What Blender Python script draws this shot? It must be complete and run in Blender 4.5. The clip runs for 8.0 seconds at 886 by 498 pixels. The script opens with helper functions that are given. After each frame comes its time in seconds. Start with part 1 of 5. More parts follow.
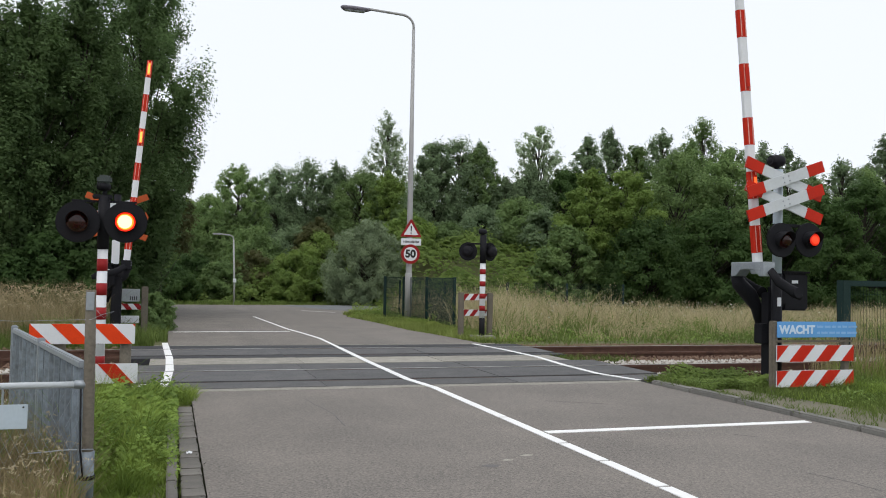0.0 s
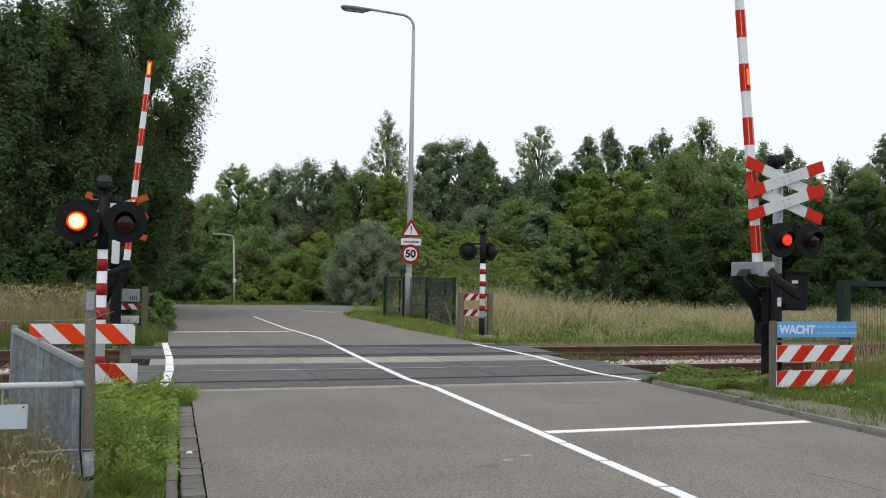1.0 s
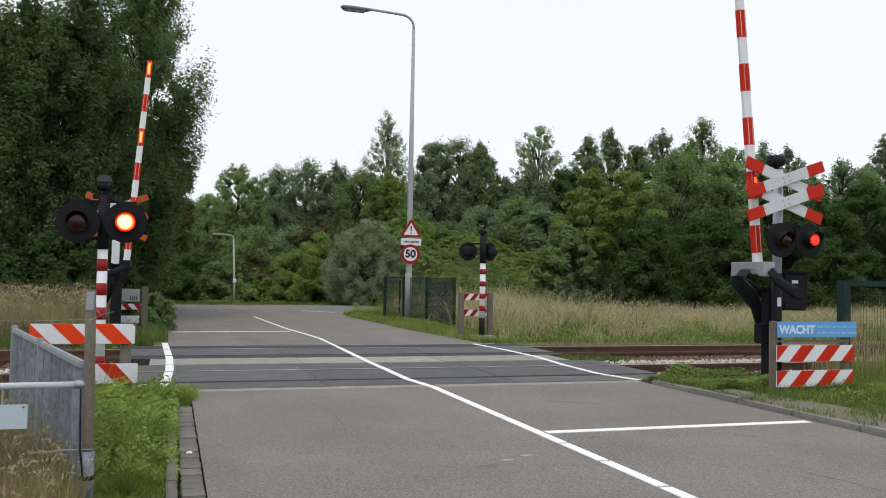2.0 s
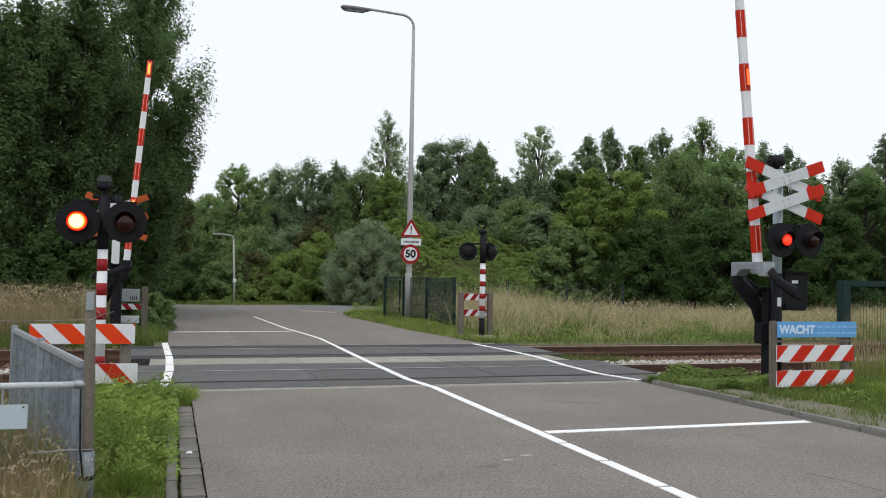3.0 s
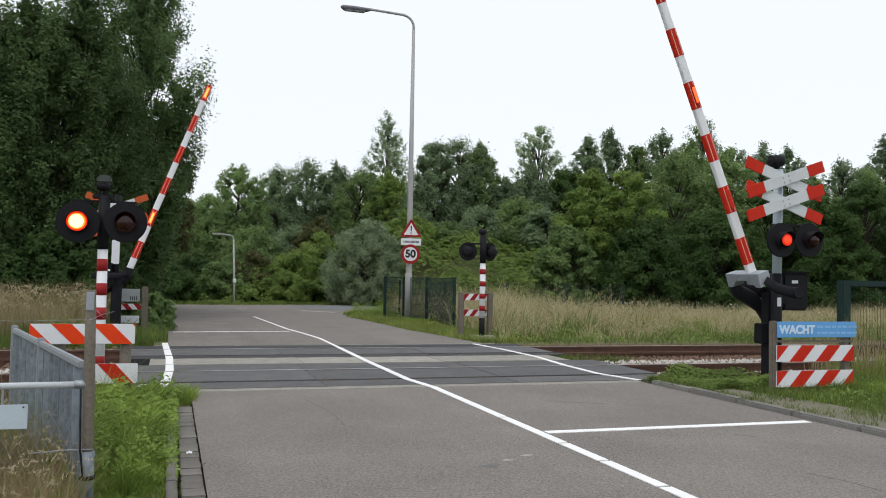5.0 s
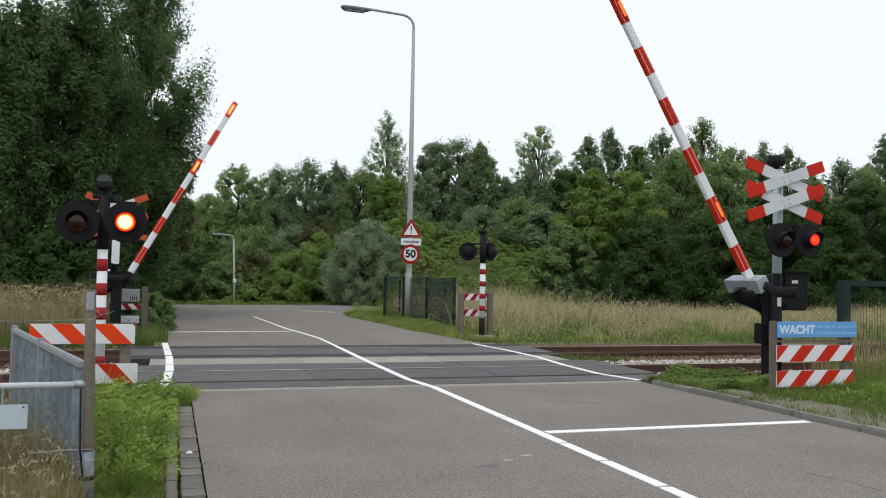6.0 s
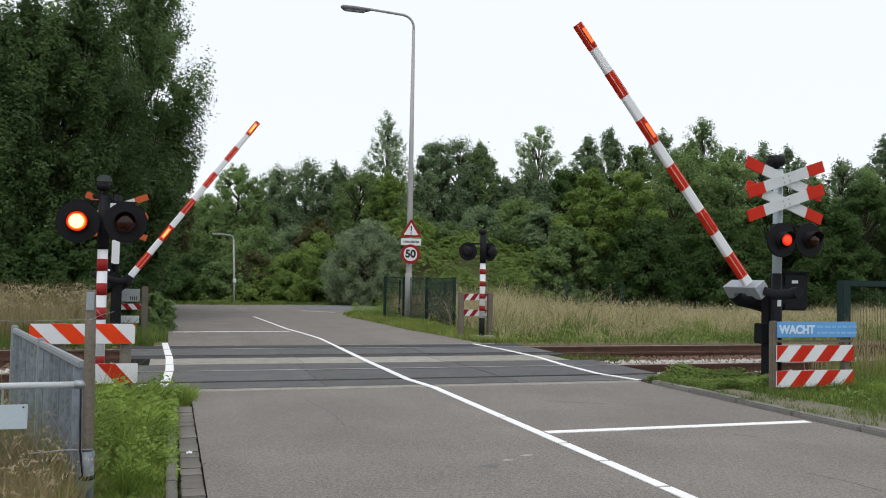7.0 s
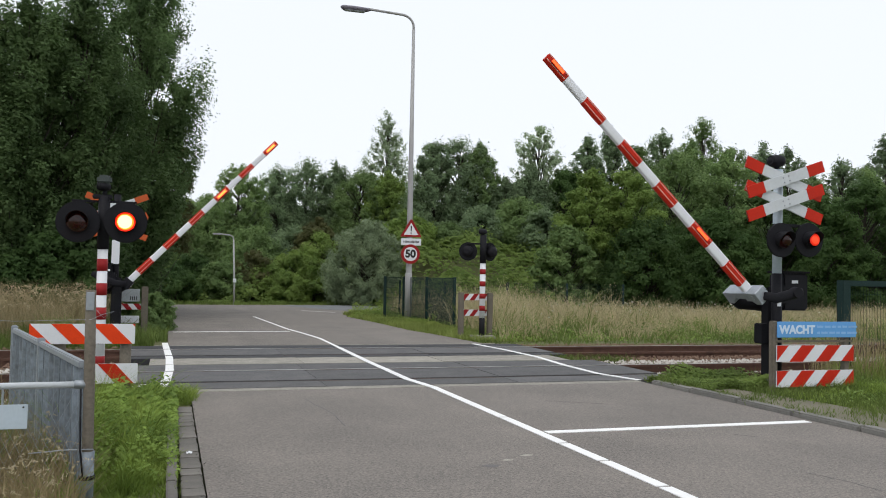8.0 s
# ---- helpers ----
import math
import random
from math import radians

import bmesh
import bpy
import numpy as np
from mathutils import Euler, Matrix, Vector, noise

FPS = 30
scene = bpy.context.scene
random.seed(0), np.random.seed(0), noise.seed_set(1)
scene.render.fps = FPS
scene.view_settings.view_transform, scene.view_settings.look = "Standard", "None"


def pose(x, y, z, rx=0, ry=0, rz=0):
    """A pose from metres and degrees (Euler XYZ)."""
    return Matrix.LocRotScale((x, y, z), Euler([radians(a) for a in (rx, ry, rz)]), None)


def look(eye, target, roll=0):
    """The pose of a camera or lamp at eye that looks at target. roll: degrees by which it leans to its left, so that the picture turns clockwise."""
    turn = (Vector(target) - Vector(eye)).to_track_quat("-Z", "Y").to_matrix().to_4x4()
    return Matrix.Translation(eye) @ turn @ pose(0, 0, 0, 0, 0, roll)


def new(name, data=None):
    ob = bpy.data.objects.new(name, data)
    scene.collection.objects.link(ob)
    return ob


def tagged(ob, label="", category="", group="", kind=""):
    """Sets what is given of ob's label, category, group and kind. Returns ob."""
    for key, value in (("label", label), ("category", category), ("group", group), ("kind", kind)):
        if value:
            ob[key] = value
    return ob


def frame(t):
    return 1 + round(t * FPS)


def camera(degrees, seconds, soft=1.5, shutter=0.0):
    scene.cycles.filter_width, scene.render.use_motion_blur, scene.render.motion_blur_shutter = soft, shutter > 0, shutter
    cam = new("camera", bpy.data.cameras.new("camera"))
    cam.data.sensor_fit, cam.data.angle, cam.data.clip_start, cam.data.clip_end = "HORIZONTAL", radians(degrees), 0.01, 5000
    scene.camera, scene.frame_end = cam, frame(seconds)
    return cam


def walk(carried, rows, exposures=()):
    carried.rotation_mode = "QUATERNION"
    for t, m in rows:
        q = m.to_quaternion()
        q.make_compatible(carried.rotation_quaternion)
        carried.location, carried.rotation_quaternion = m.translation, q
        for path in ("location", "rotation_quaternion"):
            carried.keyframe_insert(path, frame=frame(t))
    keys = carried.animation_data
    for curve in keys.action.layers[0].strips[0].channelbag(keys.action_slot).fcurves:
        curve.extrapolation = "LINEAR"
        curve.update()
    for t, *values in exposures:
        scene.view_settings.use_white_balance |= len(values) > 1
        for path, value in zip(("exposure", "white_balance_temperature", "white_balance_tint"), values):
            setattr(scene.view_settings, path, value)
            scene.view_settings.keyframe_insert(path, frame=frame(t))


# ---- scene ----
# camera: on a tripod beside the road, standing still
cam = camera(55.35, 8.0, soft=1.0)
EYE = (0.0, 0.0, 1.5)
YAW, PITCH = radians(17.82), radians(2.01)
AIM = (math.sin(YAW) * math.cos(PITCH), math.cos(YAW) * math.cos(PITCH), 1.5 + math.sin(PITCH))
walk(cam, [(0.0, look(EYE, AIM, 1.08)), (8.0, look(EYE, AIM, 1.08))], exposures=[(0.0, 0.0), (8.0, 0.0)])

# light: a bright overcast sky, a wide weak sun
SUN_EL, SUN_AZ = radians(60), radians(215)
world = bpy.data.worlds.new("overcast_sky")
scene.world = world
world.use_nodes = True
wn = world.node_tree.nodes
wl = world.node_tree.links
sky = wn.new("ShaderNodeTexSky")
sky.sky_type = "NISHITA"
sky.sun_disc = False
sky.sun_elevation, sky.sun_rotation = SUN_EL, SUN_AZ
sky.dust_density = 4.0
scaled = wn.new("ShaderNodeMix")
scaled.data_type, scaled.blend_type = "RGBA", "MIX"
scaled.inputs[0].default_value = 0.86
scaled.inputs[7].default_value = (8.8, 9.15, 9.7, 1)   # the cloud layer
wl.new(sky.outputs[0], scaled.inputs[6])
wl.new(scaled.outputs[2], wn["Background"].inputs[0])
wn["Background"].inputs[1].default_value = 0.119
sun_data = bpy.data.lights.new("sun", "SUN")
sun_data.energy, sun_data.angle, sun_data.color = 0.9, radians(25), (1.0, 0.96, 0.9)
sun = new("sun", sun_data)
sun.matrix_basis = look((0, 0, 40), (0 - 30 * math.sin(SUN_AZ) * math.cos(SUN_EL), 0 - 30 * math.cos(SUN_AZ) * math.cos(SUN_EL), 40 - 30 * math.sin(SUN_EL)))


# ---- materials ----
def mat(name, col, col2=None, rough=0.6, metal=0.0, scale=3.0, fine=60.0, amount=0.5, bump=0.15, depth=0.01, spread=0.0, coord="Object", gloss=0.4):
    """Two colours mixed by coarse and fine noise, with relief and a spread of brightness from piece to piece."""
    m = bpy.data.materials.new(name)
    m.use_nodes = True
    n, l = m.node_tree.nodes, m.node_tree.links
    b = n["Principled BSDF"]
    col2 = col2 or tuple(c * 0.7 for c in col)
    tc = n.new("ShaderNodeTexCoord")
    a = n.new("ShaderNodeTexNoise")
    a.inputs["Scale"].default_value, a.inputs["Detail"].default_value, a.inputs["Roughness"].default_value = scale, 5, 0.6
    f = n.new("ShaderNodeTexNoise")
    f.inputs["Scale"].default_value, f.inputs["Detail"].default_value = fine, 3
    for t in (a, f):
        l.new(tc.outputs[coord], t.inputs["Vector"])
    add = n.new("ShaderNodeMath")
    add.operation = "ADD"
    l.new(a.outputs["Fac"], add.inputs[0])
    l.new(f.outputs["Fac"], add.inputs[1])
    ramp = n.new("ShaderNodeMapRange")
    ramp.inputs[1].default_value, ramp.inputs[2].default_value = 1.0 - amount * 0.5, 1.0 + amount * 0.5
    l.new(add.outputs[0], ramp.inputs[0])
    mix = n.new("ShaderNodeMix")
    mix.data_type = "RGBA"
    mix.inputs[6].default_value, mix.inputs[7].default_value = (*col2, 1), (*col, 1)
    l.new(ramp.outputs[0], mix.inputs[0])
    out = mix.outputs[2]
    if spread:
        info = n.new("ShaderNodeObjectInfo")
        rng = n.new("ShaderNodeMapRange")
        rng.inputs[3].default_value, rng.inputs[4].default_value = 1 - spread, 1 + spread
        l.new(info.outputs["Random"], rng.inputs[0])
        hs = n.new("ShaderNodeHueSaturation")
        l.new(out, hs.inputs["Color"])
        l.new(rng.outputs[0], hs.inputs["Value"])
        out = hs.outputs[0]
    l.new(out, b.inputs["Base Color"])
    b.inputs["Roughness"].default_value, b.inputs["Metallic"].default_value = rough, metal
    b.inputs["Specular IOR Level"].default_value = gloss
    if bump:
        bp = n.new("ShaderNodeBump")
        bp.inputs["Strength"].default_value, bp.inputs["Distance"].default_value = bump, depth
        l.new(f.outputs["Fac"], bp.inputs["Height"])
        l.new(bp.outputs[0], b.inputs["Normal"])
    return m


def leafy(name, col, col2, rough=0.6, through_light=0.3):
    """Leaves: colour from leaf to leaf between two greens, some light passing through."""
    m = bpy.data.materials.new(name)
    m.use_nodes = True
    n, l = m.node_tree.nodes, m.node_tree.links
    b = n["Principled BSDF"]
    g = n.new("ShaderNodeNewGeometry")
    tc = n.new("ShaderNodeTexCoord")
    noi = n.new("ShaderNodeTexNoise")
    noi.inputs["Scale"].default_value, noi.inputs["Detail"].default_value = 0.7, 3
    l.new(tc.outputs["Object"], noi.inputs["Vector"])
    add = n.new("ShaderNodeMath")
    add.operation = "MULTIPLY_ADD"
    add.inputs[1].default_value = 0.3
    l.new(g.outputs["Random Per Island"], add.inputs[0])
    sub = n.new("ShaderNodeMapRange")
    sub.inputs[1].default_value, sub.inputs[2].default_value = 0.3, 0.7
    sub.inputs[3].default_value, sub.inputs[4].default_value = 0.0, 0.7
    l.new(noi.outputs["Fac"], sub.inputs[0])
    l.new(sub.outputs[0], add.inputs[2])
    mix = n.new("ShaderNodeMix")
    mix.data_type = "RGBA"
    mix.inputs[6].default_value, mix.inputs[7].default_value = (*col, 1), (*col2, 1)
    l.new(add.outputs[0], mix.inputs[0])
    info = n.new("ShaderNodeObjectInfo")
    rng = n.new("ShaderNodeMapRange")
    rng.inputs[3].default_value, rng.inputs[4].default_value = 0.84, 1.16
    l.new(info.outputs["Random"], rng.inputs[0])
    hs = n.new("ShaderNodeHueSaturation")
    l.new(mix.outputs[2], hs.inputs["Color"])
    l.new(rng.outputs[0], hs.inputs["Value"])
    l.new(hs.outputs[0], b.inputs["Base Color"])
    b.inputs["Roughness"].default_value = rough
    b.inputs["Specular IOR Level"].default_value = 0.12
    tr = n.new("ShaderNodeBsdfTranslucent")
    l.new(hs.outputs[0], tr.inputs["Color"])
    ms = n.new("ShaderNodeMixShader")
    ms.inputs[0].default_value = through_light
    l.new(b.outputs[0], ms.inputs[1])
    l.new(tr.outputs[0], ms.inputs[2])
    l.new(ms.outputs[0], n["Material Output"].inputs[0])
    return m


def glow(name, col, strength):
    m = bpy.data.materials.new(name)
    m.use_nodes = True
    b = m.node_tree.nodes["Principled BSDF"]
    b.inputs["Base Color"].default_value = (*col, 1)
    b.inputs["Emission Color"].default_value = (*col, 1)
    b.inputs["Emission Strength"].default_value = strength
    return m


def asphalt(name, col, low):
    """Rolled chippings: a grain of small stones, faint wheel tracks along y and wide patches."""
    m = bpy.data.materials.new(name)
    m.use_nodes = True
    n, l = m.node_tree.nodes, m.node_tree.links
    b = n["Principled BSDF"]
    tc = n.new("ShaderNodeTexCoord")
    cells = n.new("ShaderNodeTexVoronoi")
    cells.inputs["Scale"].default_value = 95
    wide = n.new("ShaderNodeTexNoise")
    wide.inputs["Scale"].default_value, wide.inputs["Detail"].default_value = 0.8, 8
    mp = n.new("ShaderNodeMapping")
    mp.inputs["Scale"].default_value = (1.6, 0.07, 1.0)
    wheel = n.new("ShaderNodeTexNoise")
    wheel.inputs["Scale"].default_value, wheel.inputs["Detail"].default_value = 1.0, 3
    grit = n.new("ShaderNodeTexNoise")
    grit.inputs["Scale"].default_value, grit.inputs["Detail"].default_value = 44, 6
    l.new(tc.outputs["Object"], mp.inputs[0])
    l.new(mp.outputs[0], wheel.inputs["Vector"])
    for t in (cells, wide, grit):
        l.new(tc.outputs["Object"], t.inputs["Vector"])
    sep = n.new("ShaderNodeSeparateColor")
    l.new(cells.outputs["Color"], sep.inputs[0])
    total = None
    for out, w in ((sep.outputs[0], 0.7), (wide.outputs["Fac"], 0.75), (wheel.outputs["Fac"], 0.3), (grit.outputs["Fac"], 1.5)):
        k = n.new("ShaderNodeMath")
        k.operation = "MULTIPLY_ADD"
        k.inputs[1].default_value = w
        l.new(out, k.inputs[0])
        if total:
            l.new(total, k.inputs[2])
        else:
            k.inputs[2].default_value = -1.12
        total = k.outputs[0]
    mix = n.new("ShaderNodeMix")
    mix.data_type = "RGBA"
    mix.inputs[6].default_value, mix.inputs[7].default_value = (*low, 1), (*col, 1)
    l.new(total, mix.inputs[0])
    l.new(mix.outputs[2], b.inputs["Base Color"])
    b.inputs["Roughness"].default_value = 0.9
    bp = n.new("ShaderNodeBump")
    bp.inputs["Strength"].default_value, bp.inputs["Distance"].default_value = 0.25, 0.006
    l.new(grit.outputs["Fac"], bp.inputs["Height"])
    l.new(bp.outputs[0], b.inputs["Normal"])
    return m


ASPHALT = asphalt("asphalt", (0.25, 0.222, 0.194), (0.094, 0.087, 0.08))
ASPHALT_DARK = asphalt("asphalt_dark", (0.2, 0.21, 0.22), (0.1, 0.105, 0.11))
PATCH = mat("bitumen_patch", (0.1, 0.094, 0.092), (0.15, 0.14, 0.136), rough=0.8, scale=6, fine=120)
RUBBER = mat("rubber_panel", (0.125, 0.122, 0.12), (0.05, 0.051, 0.054), rough=0.75, scale=2.2, fine=26, amount=0.75, bump=0.35, depth=0.008, spread=0.12)
RUBBER_DARK = mat("dark_rubber_panel", (0.045, 0.045, 0.05), (0.025, 0.026, 0.029), rough=0.75, scale=1.5, fine=50, amount=0.8, bump=0.35, depth=0.008, spread=0.12)
CONCRETE = mat("concrete", (0.4, 0.375, 0.33), (0.15, 0.145, 0.12), rough=0.9, scale=3.5, fine=30, amount=0.8, bump=0.4, spread=0.1)
# near-black base under the deck: depth shade of the rail grooves in its colour
GROOVE = mat("groove_black", (0.016, 0.015, 0.014), (0.01, 0.01, 0.01), rough=1, scale=4, fine=60)
KERB = mat("kerb_concrete", (0.25, 0.24, 0.22), (0.13, 0.13, 0.12), rough=0.9, scale=2, fine=50, amount=0.9, bump=0.4, spread=0.12)
PAVER = mat("paver", (0.2, 0.185, 0.165), (0.1, 0.095, 0.085), rough=0.9, scale=5, fine=60, amount=0.9, bump=0.4, spread=0.2)
LINE = mat("road_paint", (0.9, 0.9, 0.9), (0.72, 0.72, 0.7), rough=0.7, scale=4, fine=70, amount=1.2, bump=0.3)
SOIL = mat("soil_and_grass", (0.12, 0.15, 0.05), (0.13, 0.11, 0.06), rough=1, scale=0.5, fine=14, amount=0.8, bump=0.6, depth=0.05)
SAND = mat("sandy_verge", (0.2, 0.18, 0.14), (0.11, 0.11, 0.065), rough=1, scale=2, fine=40, amount=0.9, bump=0.5)
STONE = mat("ballast", (0.62, 0.6, 0.56), (0.34, 0.31, 0.27), rough=0.95, scale=3, fine=30, amount=1.0)
STONE_RUSTY = mat("rusty_ballast", (0.2, 0.13, 0.09), (0.1, 0.06, 0.04), rough=0.95, scale=3, fine=30, amount=1.0)
BED = mat("ballast_bed", (0.3, 0.26, 0.22), (0.16, 0.12, 0.09), rough=1, scale=3, fine=25, amount=1.0, bump=0.8, depth=0.04)
RUST = mat("rusty_rail", (0.125, 0.064, 0.044), (0.07, 0.037, 0.027), rough=0.8, metal=0.2, scale=6, fine=60)
SHINE = mat("polished_rail_head", (0.5, 0.49, 0.48), (0.36, 0.34, 0.33), rough=0.35, metal=0.8, scale=4, fine=60)
TIMBER = mat("weathered_timber", (0.2, 0.175, 0.14), (0.1, 0.088, 0.07), rough=0.95, scale=5, fine=40, amount=1, bump=0.6)
PLATE = mat("dull_white_plate", (0.5, 0.58, 0.64), (0.42, 0.5, 0.56), rough=0.5, scale=5, fine=40, amount=1.2)
ZINC = mat("galvanised_steel", (0.4, 0.43, 0.46), (0.26, 0.29, 0.32), rough=0.5, metal=0.55, scale=4, fine=30, amount=1.1, bump=0.1)
SHEET = mat("weathered_zinc_sheet", (0.25, 0.295, 0.34), (0.115, 0.13, 0.14), rough=0.6, metal=0.25, scale=5, fine=22, amount=0.6, bump=0.25, spread=0.16)
WHITE = mat("white_paint", (0.76, 0.78, 0.81), (0.65, 0.67, 0.7), rough=0.4, scale=4, fine=40, amount=1.2, bump=0.03)
RED = mat("red_foil", (0.57, 0.028, 0.01), (0.44, 0.02, 0.008), rough=0.5, scale=5, fine=50, amount=1, bump=0.03, gloss=0.15)
RED_DARK = mat("red_paint", (0.33, 0.016, 0.018), (0.24, 0.014, 0.016), rough=0.5, scale=5, fine=50, amount=1, bump=0.03, gloss=0.2)
ORANGE = mat("orange_red_foil", (0.82, 0.065, 0.01), (0.65, 0.045, 0.01), rough=0.5, scale=5, fine=50, amount=1, bump=0.03, gloss=0.15)
BLACK = mat("black_paint", (0.009, 0.009, 0.012), (0.014, 0.014, 0.017), rough=0.6, scale=5, fine=60, bump=0.05, gloss=0.15)
LENS_OFF = mat("dark_red_glass", (0.028, 0.005, 0.004), (0.018, 0.004, 0.003), rough=0.2, scale=8, fine=60, bump=0.0)
BLUE = mat("blue_board", (0.1, 0.31, 0.66), (0.13, 0.36, 0.68), rough=0.45, scale=3, fine=30, amount=1.2, bump=0.03)
PALE = mat("pale_lettering", (0.6, 0.72, 0.85), (0.55, 0.68, 0.82), rough=0.5, scale=5, fine=50, bump=0)
BLUE_TEXT = mat("faded_lettering", (0.25, 0.47, 0.76), (0.22, 0.43, 0.73), rough=0.5, scale=5, fine=50, bump=0)
GREEN_STEEL = mat("green_coated_steel", (0.018, 0.04, 0.037), (0.012, 0.028, 0.026), rough=0.6, scale=4, fine=40, bump=0.03, gloss=0.15)
LAMP_GREY = mat("lamp_post_aluminium", (0.42, 0.42, 0.42), (0.3, 0.3, 0.3), rough=0.55, metal=0.1, scale=2, fine=30, amount=1, bump=0.05)
LAMP_HOUSING = mat("lamp_housing", (0.2, 0.19, 0.23), (0.13, 0.12, 0.15), rough=0.5, scale=3, fine=30)
DARK_TEXT = mat("black_lettering", (0.015, 0.015, 0.015), (0.02, 0.02, 0.02), rough=0.6, bump=0)
BARK = mat("bark", (0.06, 0.052, 0.04), (0.03, 0.026, 0.02), rough=1, scale=3, fine=20, amount=1, bump=0.7, depth=0.02)
GREY_BOX = mat("grey_cabinet_paint", (0.36, 0.4, 0.41), (0.28, 0.31, 0.32), rough=0.5, scale=3, fine=30)
LIT_WHITE = glow("lit_lens_core", (1.0, 0.52, 0.2), 3.4)
LIT_ORANGE = glow("lit_lens_middle", (1.0, 0.2, 0.015), 1.9)
LIT_RED = glow("lit_lens_rim", (1.0, 0.02, 0.006), 1.0)
LIT_DIM = glow("lit_lens_far", (1.0, 0.05, 0.014), 1.0)
LIT_FAINT = glow("lit_lens_far_rim", (1.0, 0.03, 0.01), 0.28)
LIT_AMBER = glow("lit_arm_lamp_core", (1.0, 0.33, 0.05), 1.7)
LIT_ARM = glow("lit_arm_lamp", (1.0, 0.12, 0.02), 1.1)
POPLAR = leafy("poplar_leaves", (0.052, 0.092, 0.034), (0.165, 0.25, 0.098), through_light=0.5)
DUSKY = leafy("dusky_leaves", (0.115, 0.172, 0.094), (0.262, 0.352, 0.188), through_light=0.5)
OAK = leafy("broad_leaves", (0.112, 0.182, 0.066), (0.26, 0.365, 0.138), through_light=0.5)
# darkest tree greens, also used to hold the shade under the poplars
DARK_LEAF = leafy("dark_leaves", (0.04, 0.08, 0.025), (0.102, 0.172, 0.053), through_light=0.5)
FRESH = leafy("fresh_leaves", (0.13, 0.205, 0.05), (0.27, 0.375, 0.1), through_light=0.5)
WILLOW = leafy("willow_leaves", (0.21, 0.28, 0.16), (0.385, 0.47, 0.285), through_light=0.5)
BRAMBLE = leafy("bramble_leaves", (0.125, 0.2, 0.05), (0.29, 0.39, 0.105), through_light=0.5)
COPPER = leafy("reddish_leaves", (0.08, 0.092, 0.038), (0.165, 0.165, 0.068), through_light=0.5)
VERGE_GREEN = leafy("verge_grass_blades", (0.07, 0.105, 0.026), (0.21, 0.28, 0.075), through_light=0.4)
GRASS = leafy("green_grass", (0.06, 0.115, 0.018), (0.36, 0.47, 0.1), through_light=0.4)
FAR_GRASS = leafy("yellowish_grass", (0.13, 0.17, 0.04), (0.32, 0.38, 0.11), through_light=0.4)
HAY = leafy("dry_grass", (0.3, 0.255, 0.14), (0.66, 0.57, 0.36), through_light=0.35)
PLUME = leafy("grass_plume", (0.34, 0.28, 0.17), (0.66, 0.57, 0.4), through_light=0.4)
STRAW = leafy("straw", (0.2, 0.165, 0.085), (0.5, 0.42, 0.25), through_light=0.35)
OLD_HAY = leafy("old_dry_grass", (0.12, 0.098, 0.05), (0.43, 0.34, 0.19), through_light=0.3)
WEED = leafy("broad_weeds", (0.05, 0.1, 0.02), (0.33, 0.46, 0.105), through_light=0.4)
MOSS = leafy("dark_moss", (0.012, 0.014, 0.008), (0.04, 0.045, 0.02), through_light=0.1)
VERGE_WEED = leafy("shaded_weeds", (0.075, 0.13, 0.03), (0.29, 0.39, 0.105), through_light=0.4)
BLOSSOM = leafy("pale_blossom", (0.45, 0.45, 0.36), (0.7, 0.7, 0.6))


# ---- shaping ----
def mesh_of(name, bm, material):
    me = bpy.data.meshes.new(name)
    bm.normal_update()
    bm.to_mesh(me)
    bm.free()
    for m in material if isinstance(material, (list, tuple)) else (material,):
        me.materials.append(m)
    return me


def part(name, bm, material, parent=None, label="", at=None):
    """One mesh object, under a thing or a part."""
    ob = new(name, mesh_of(name, bm, material) if isinstance(bm, bmesh.types.BMesh) else bm)
    if parent:
        ob.parent = parent
    if at:
        ob.matrix_basis = at
    if label:
        ob["label"] = label
    return ob


def thing(name, label, category, at=(0, 0, 0), rz=0, group="", kind=""):
    ob = new(name)
    ob.matrix_basis = pose(*at, 0, 0, rz)
    ob.empty_display_size = 0.1
    return tagged(ob, label, category, group, kind)


def box(c, s, bevel=0.0, m=None, bm=None, index=0):
    bm = bm or bmesh.new()
    r = bmesh.ops.create_cube(bm, size=1, matrix=(m or Matrix()) @ Matrix.LocRotScale(c, None, s))
    if bevel:
        es = {e for v in r["verts"] for e in v.link_edges}
        bmesh.ops.bevel(bm, geom=list(es), offset=bevel, segments=2, affect="EDGES")
    return bm


def tube(points, radii, seg=10, bm=None, caps=True):
    """A round bar along points, with one radius or one a point."""
    bm = bm or bmesh.new()
    pts = [Vector(p) for p in points]
    radii = radii if isinstance(radii, (list, tuple)) else [radii] * len(pts)
    rings, side = [], None
    for i, p in enumerate(pts):
        d = (pts[min(i + 1, len(pts) - 1)] - pts[max(i - 1, 0)]).normalized()
        if side is None:
            side = d.orthogonal().normalized()
        side = (side - d * side.dot(d)).normalized()
        up = d.cross(side)
        rings.append([bm.verts.new(p + (side * math.cos(a) + up * math.sin(a)) * radii[i]) for a in (2 * math.pi * k / seg for k in range(seg))])
    for a, b in zip(rings, rings[1:]):
        for k in range(seg):
            f = bm.faces.new((a[k], a[(k + 1) % seg], b[(k + 1) % seg], b[k]))
            f.smooth = True
    if caps:
        bm.faces.new(rings[0][::-1])
        bm.faces.new(rings[-1])
    return bm


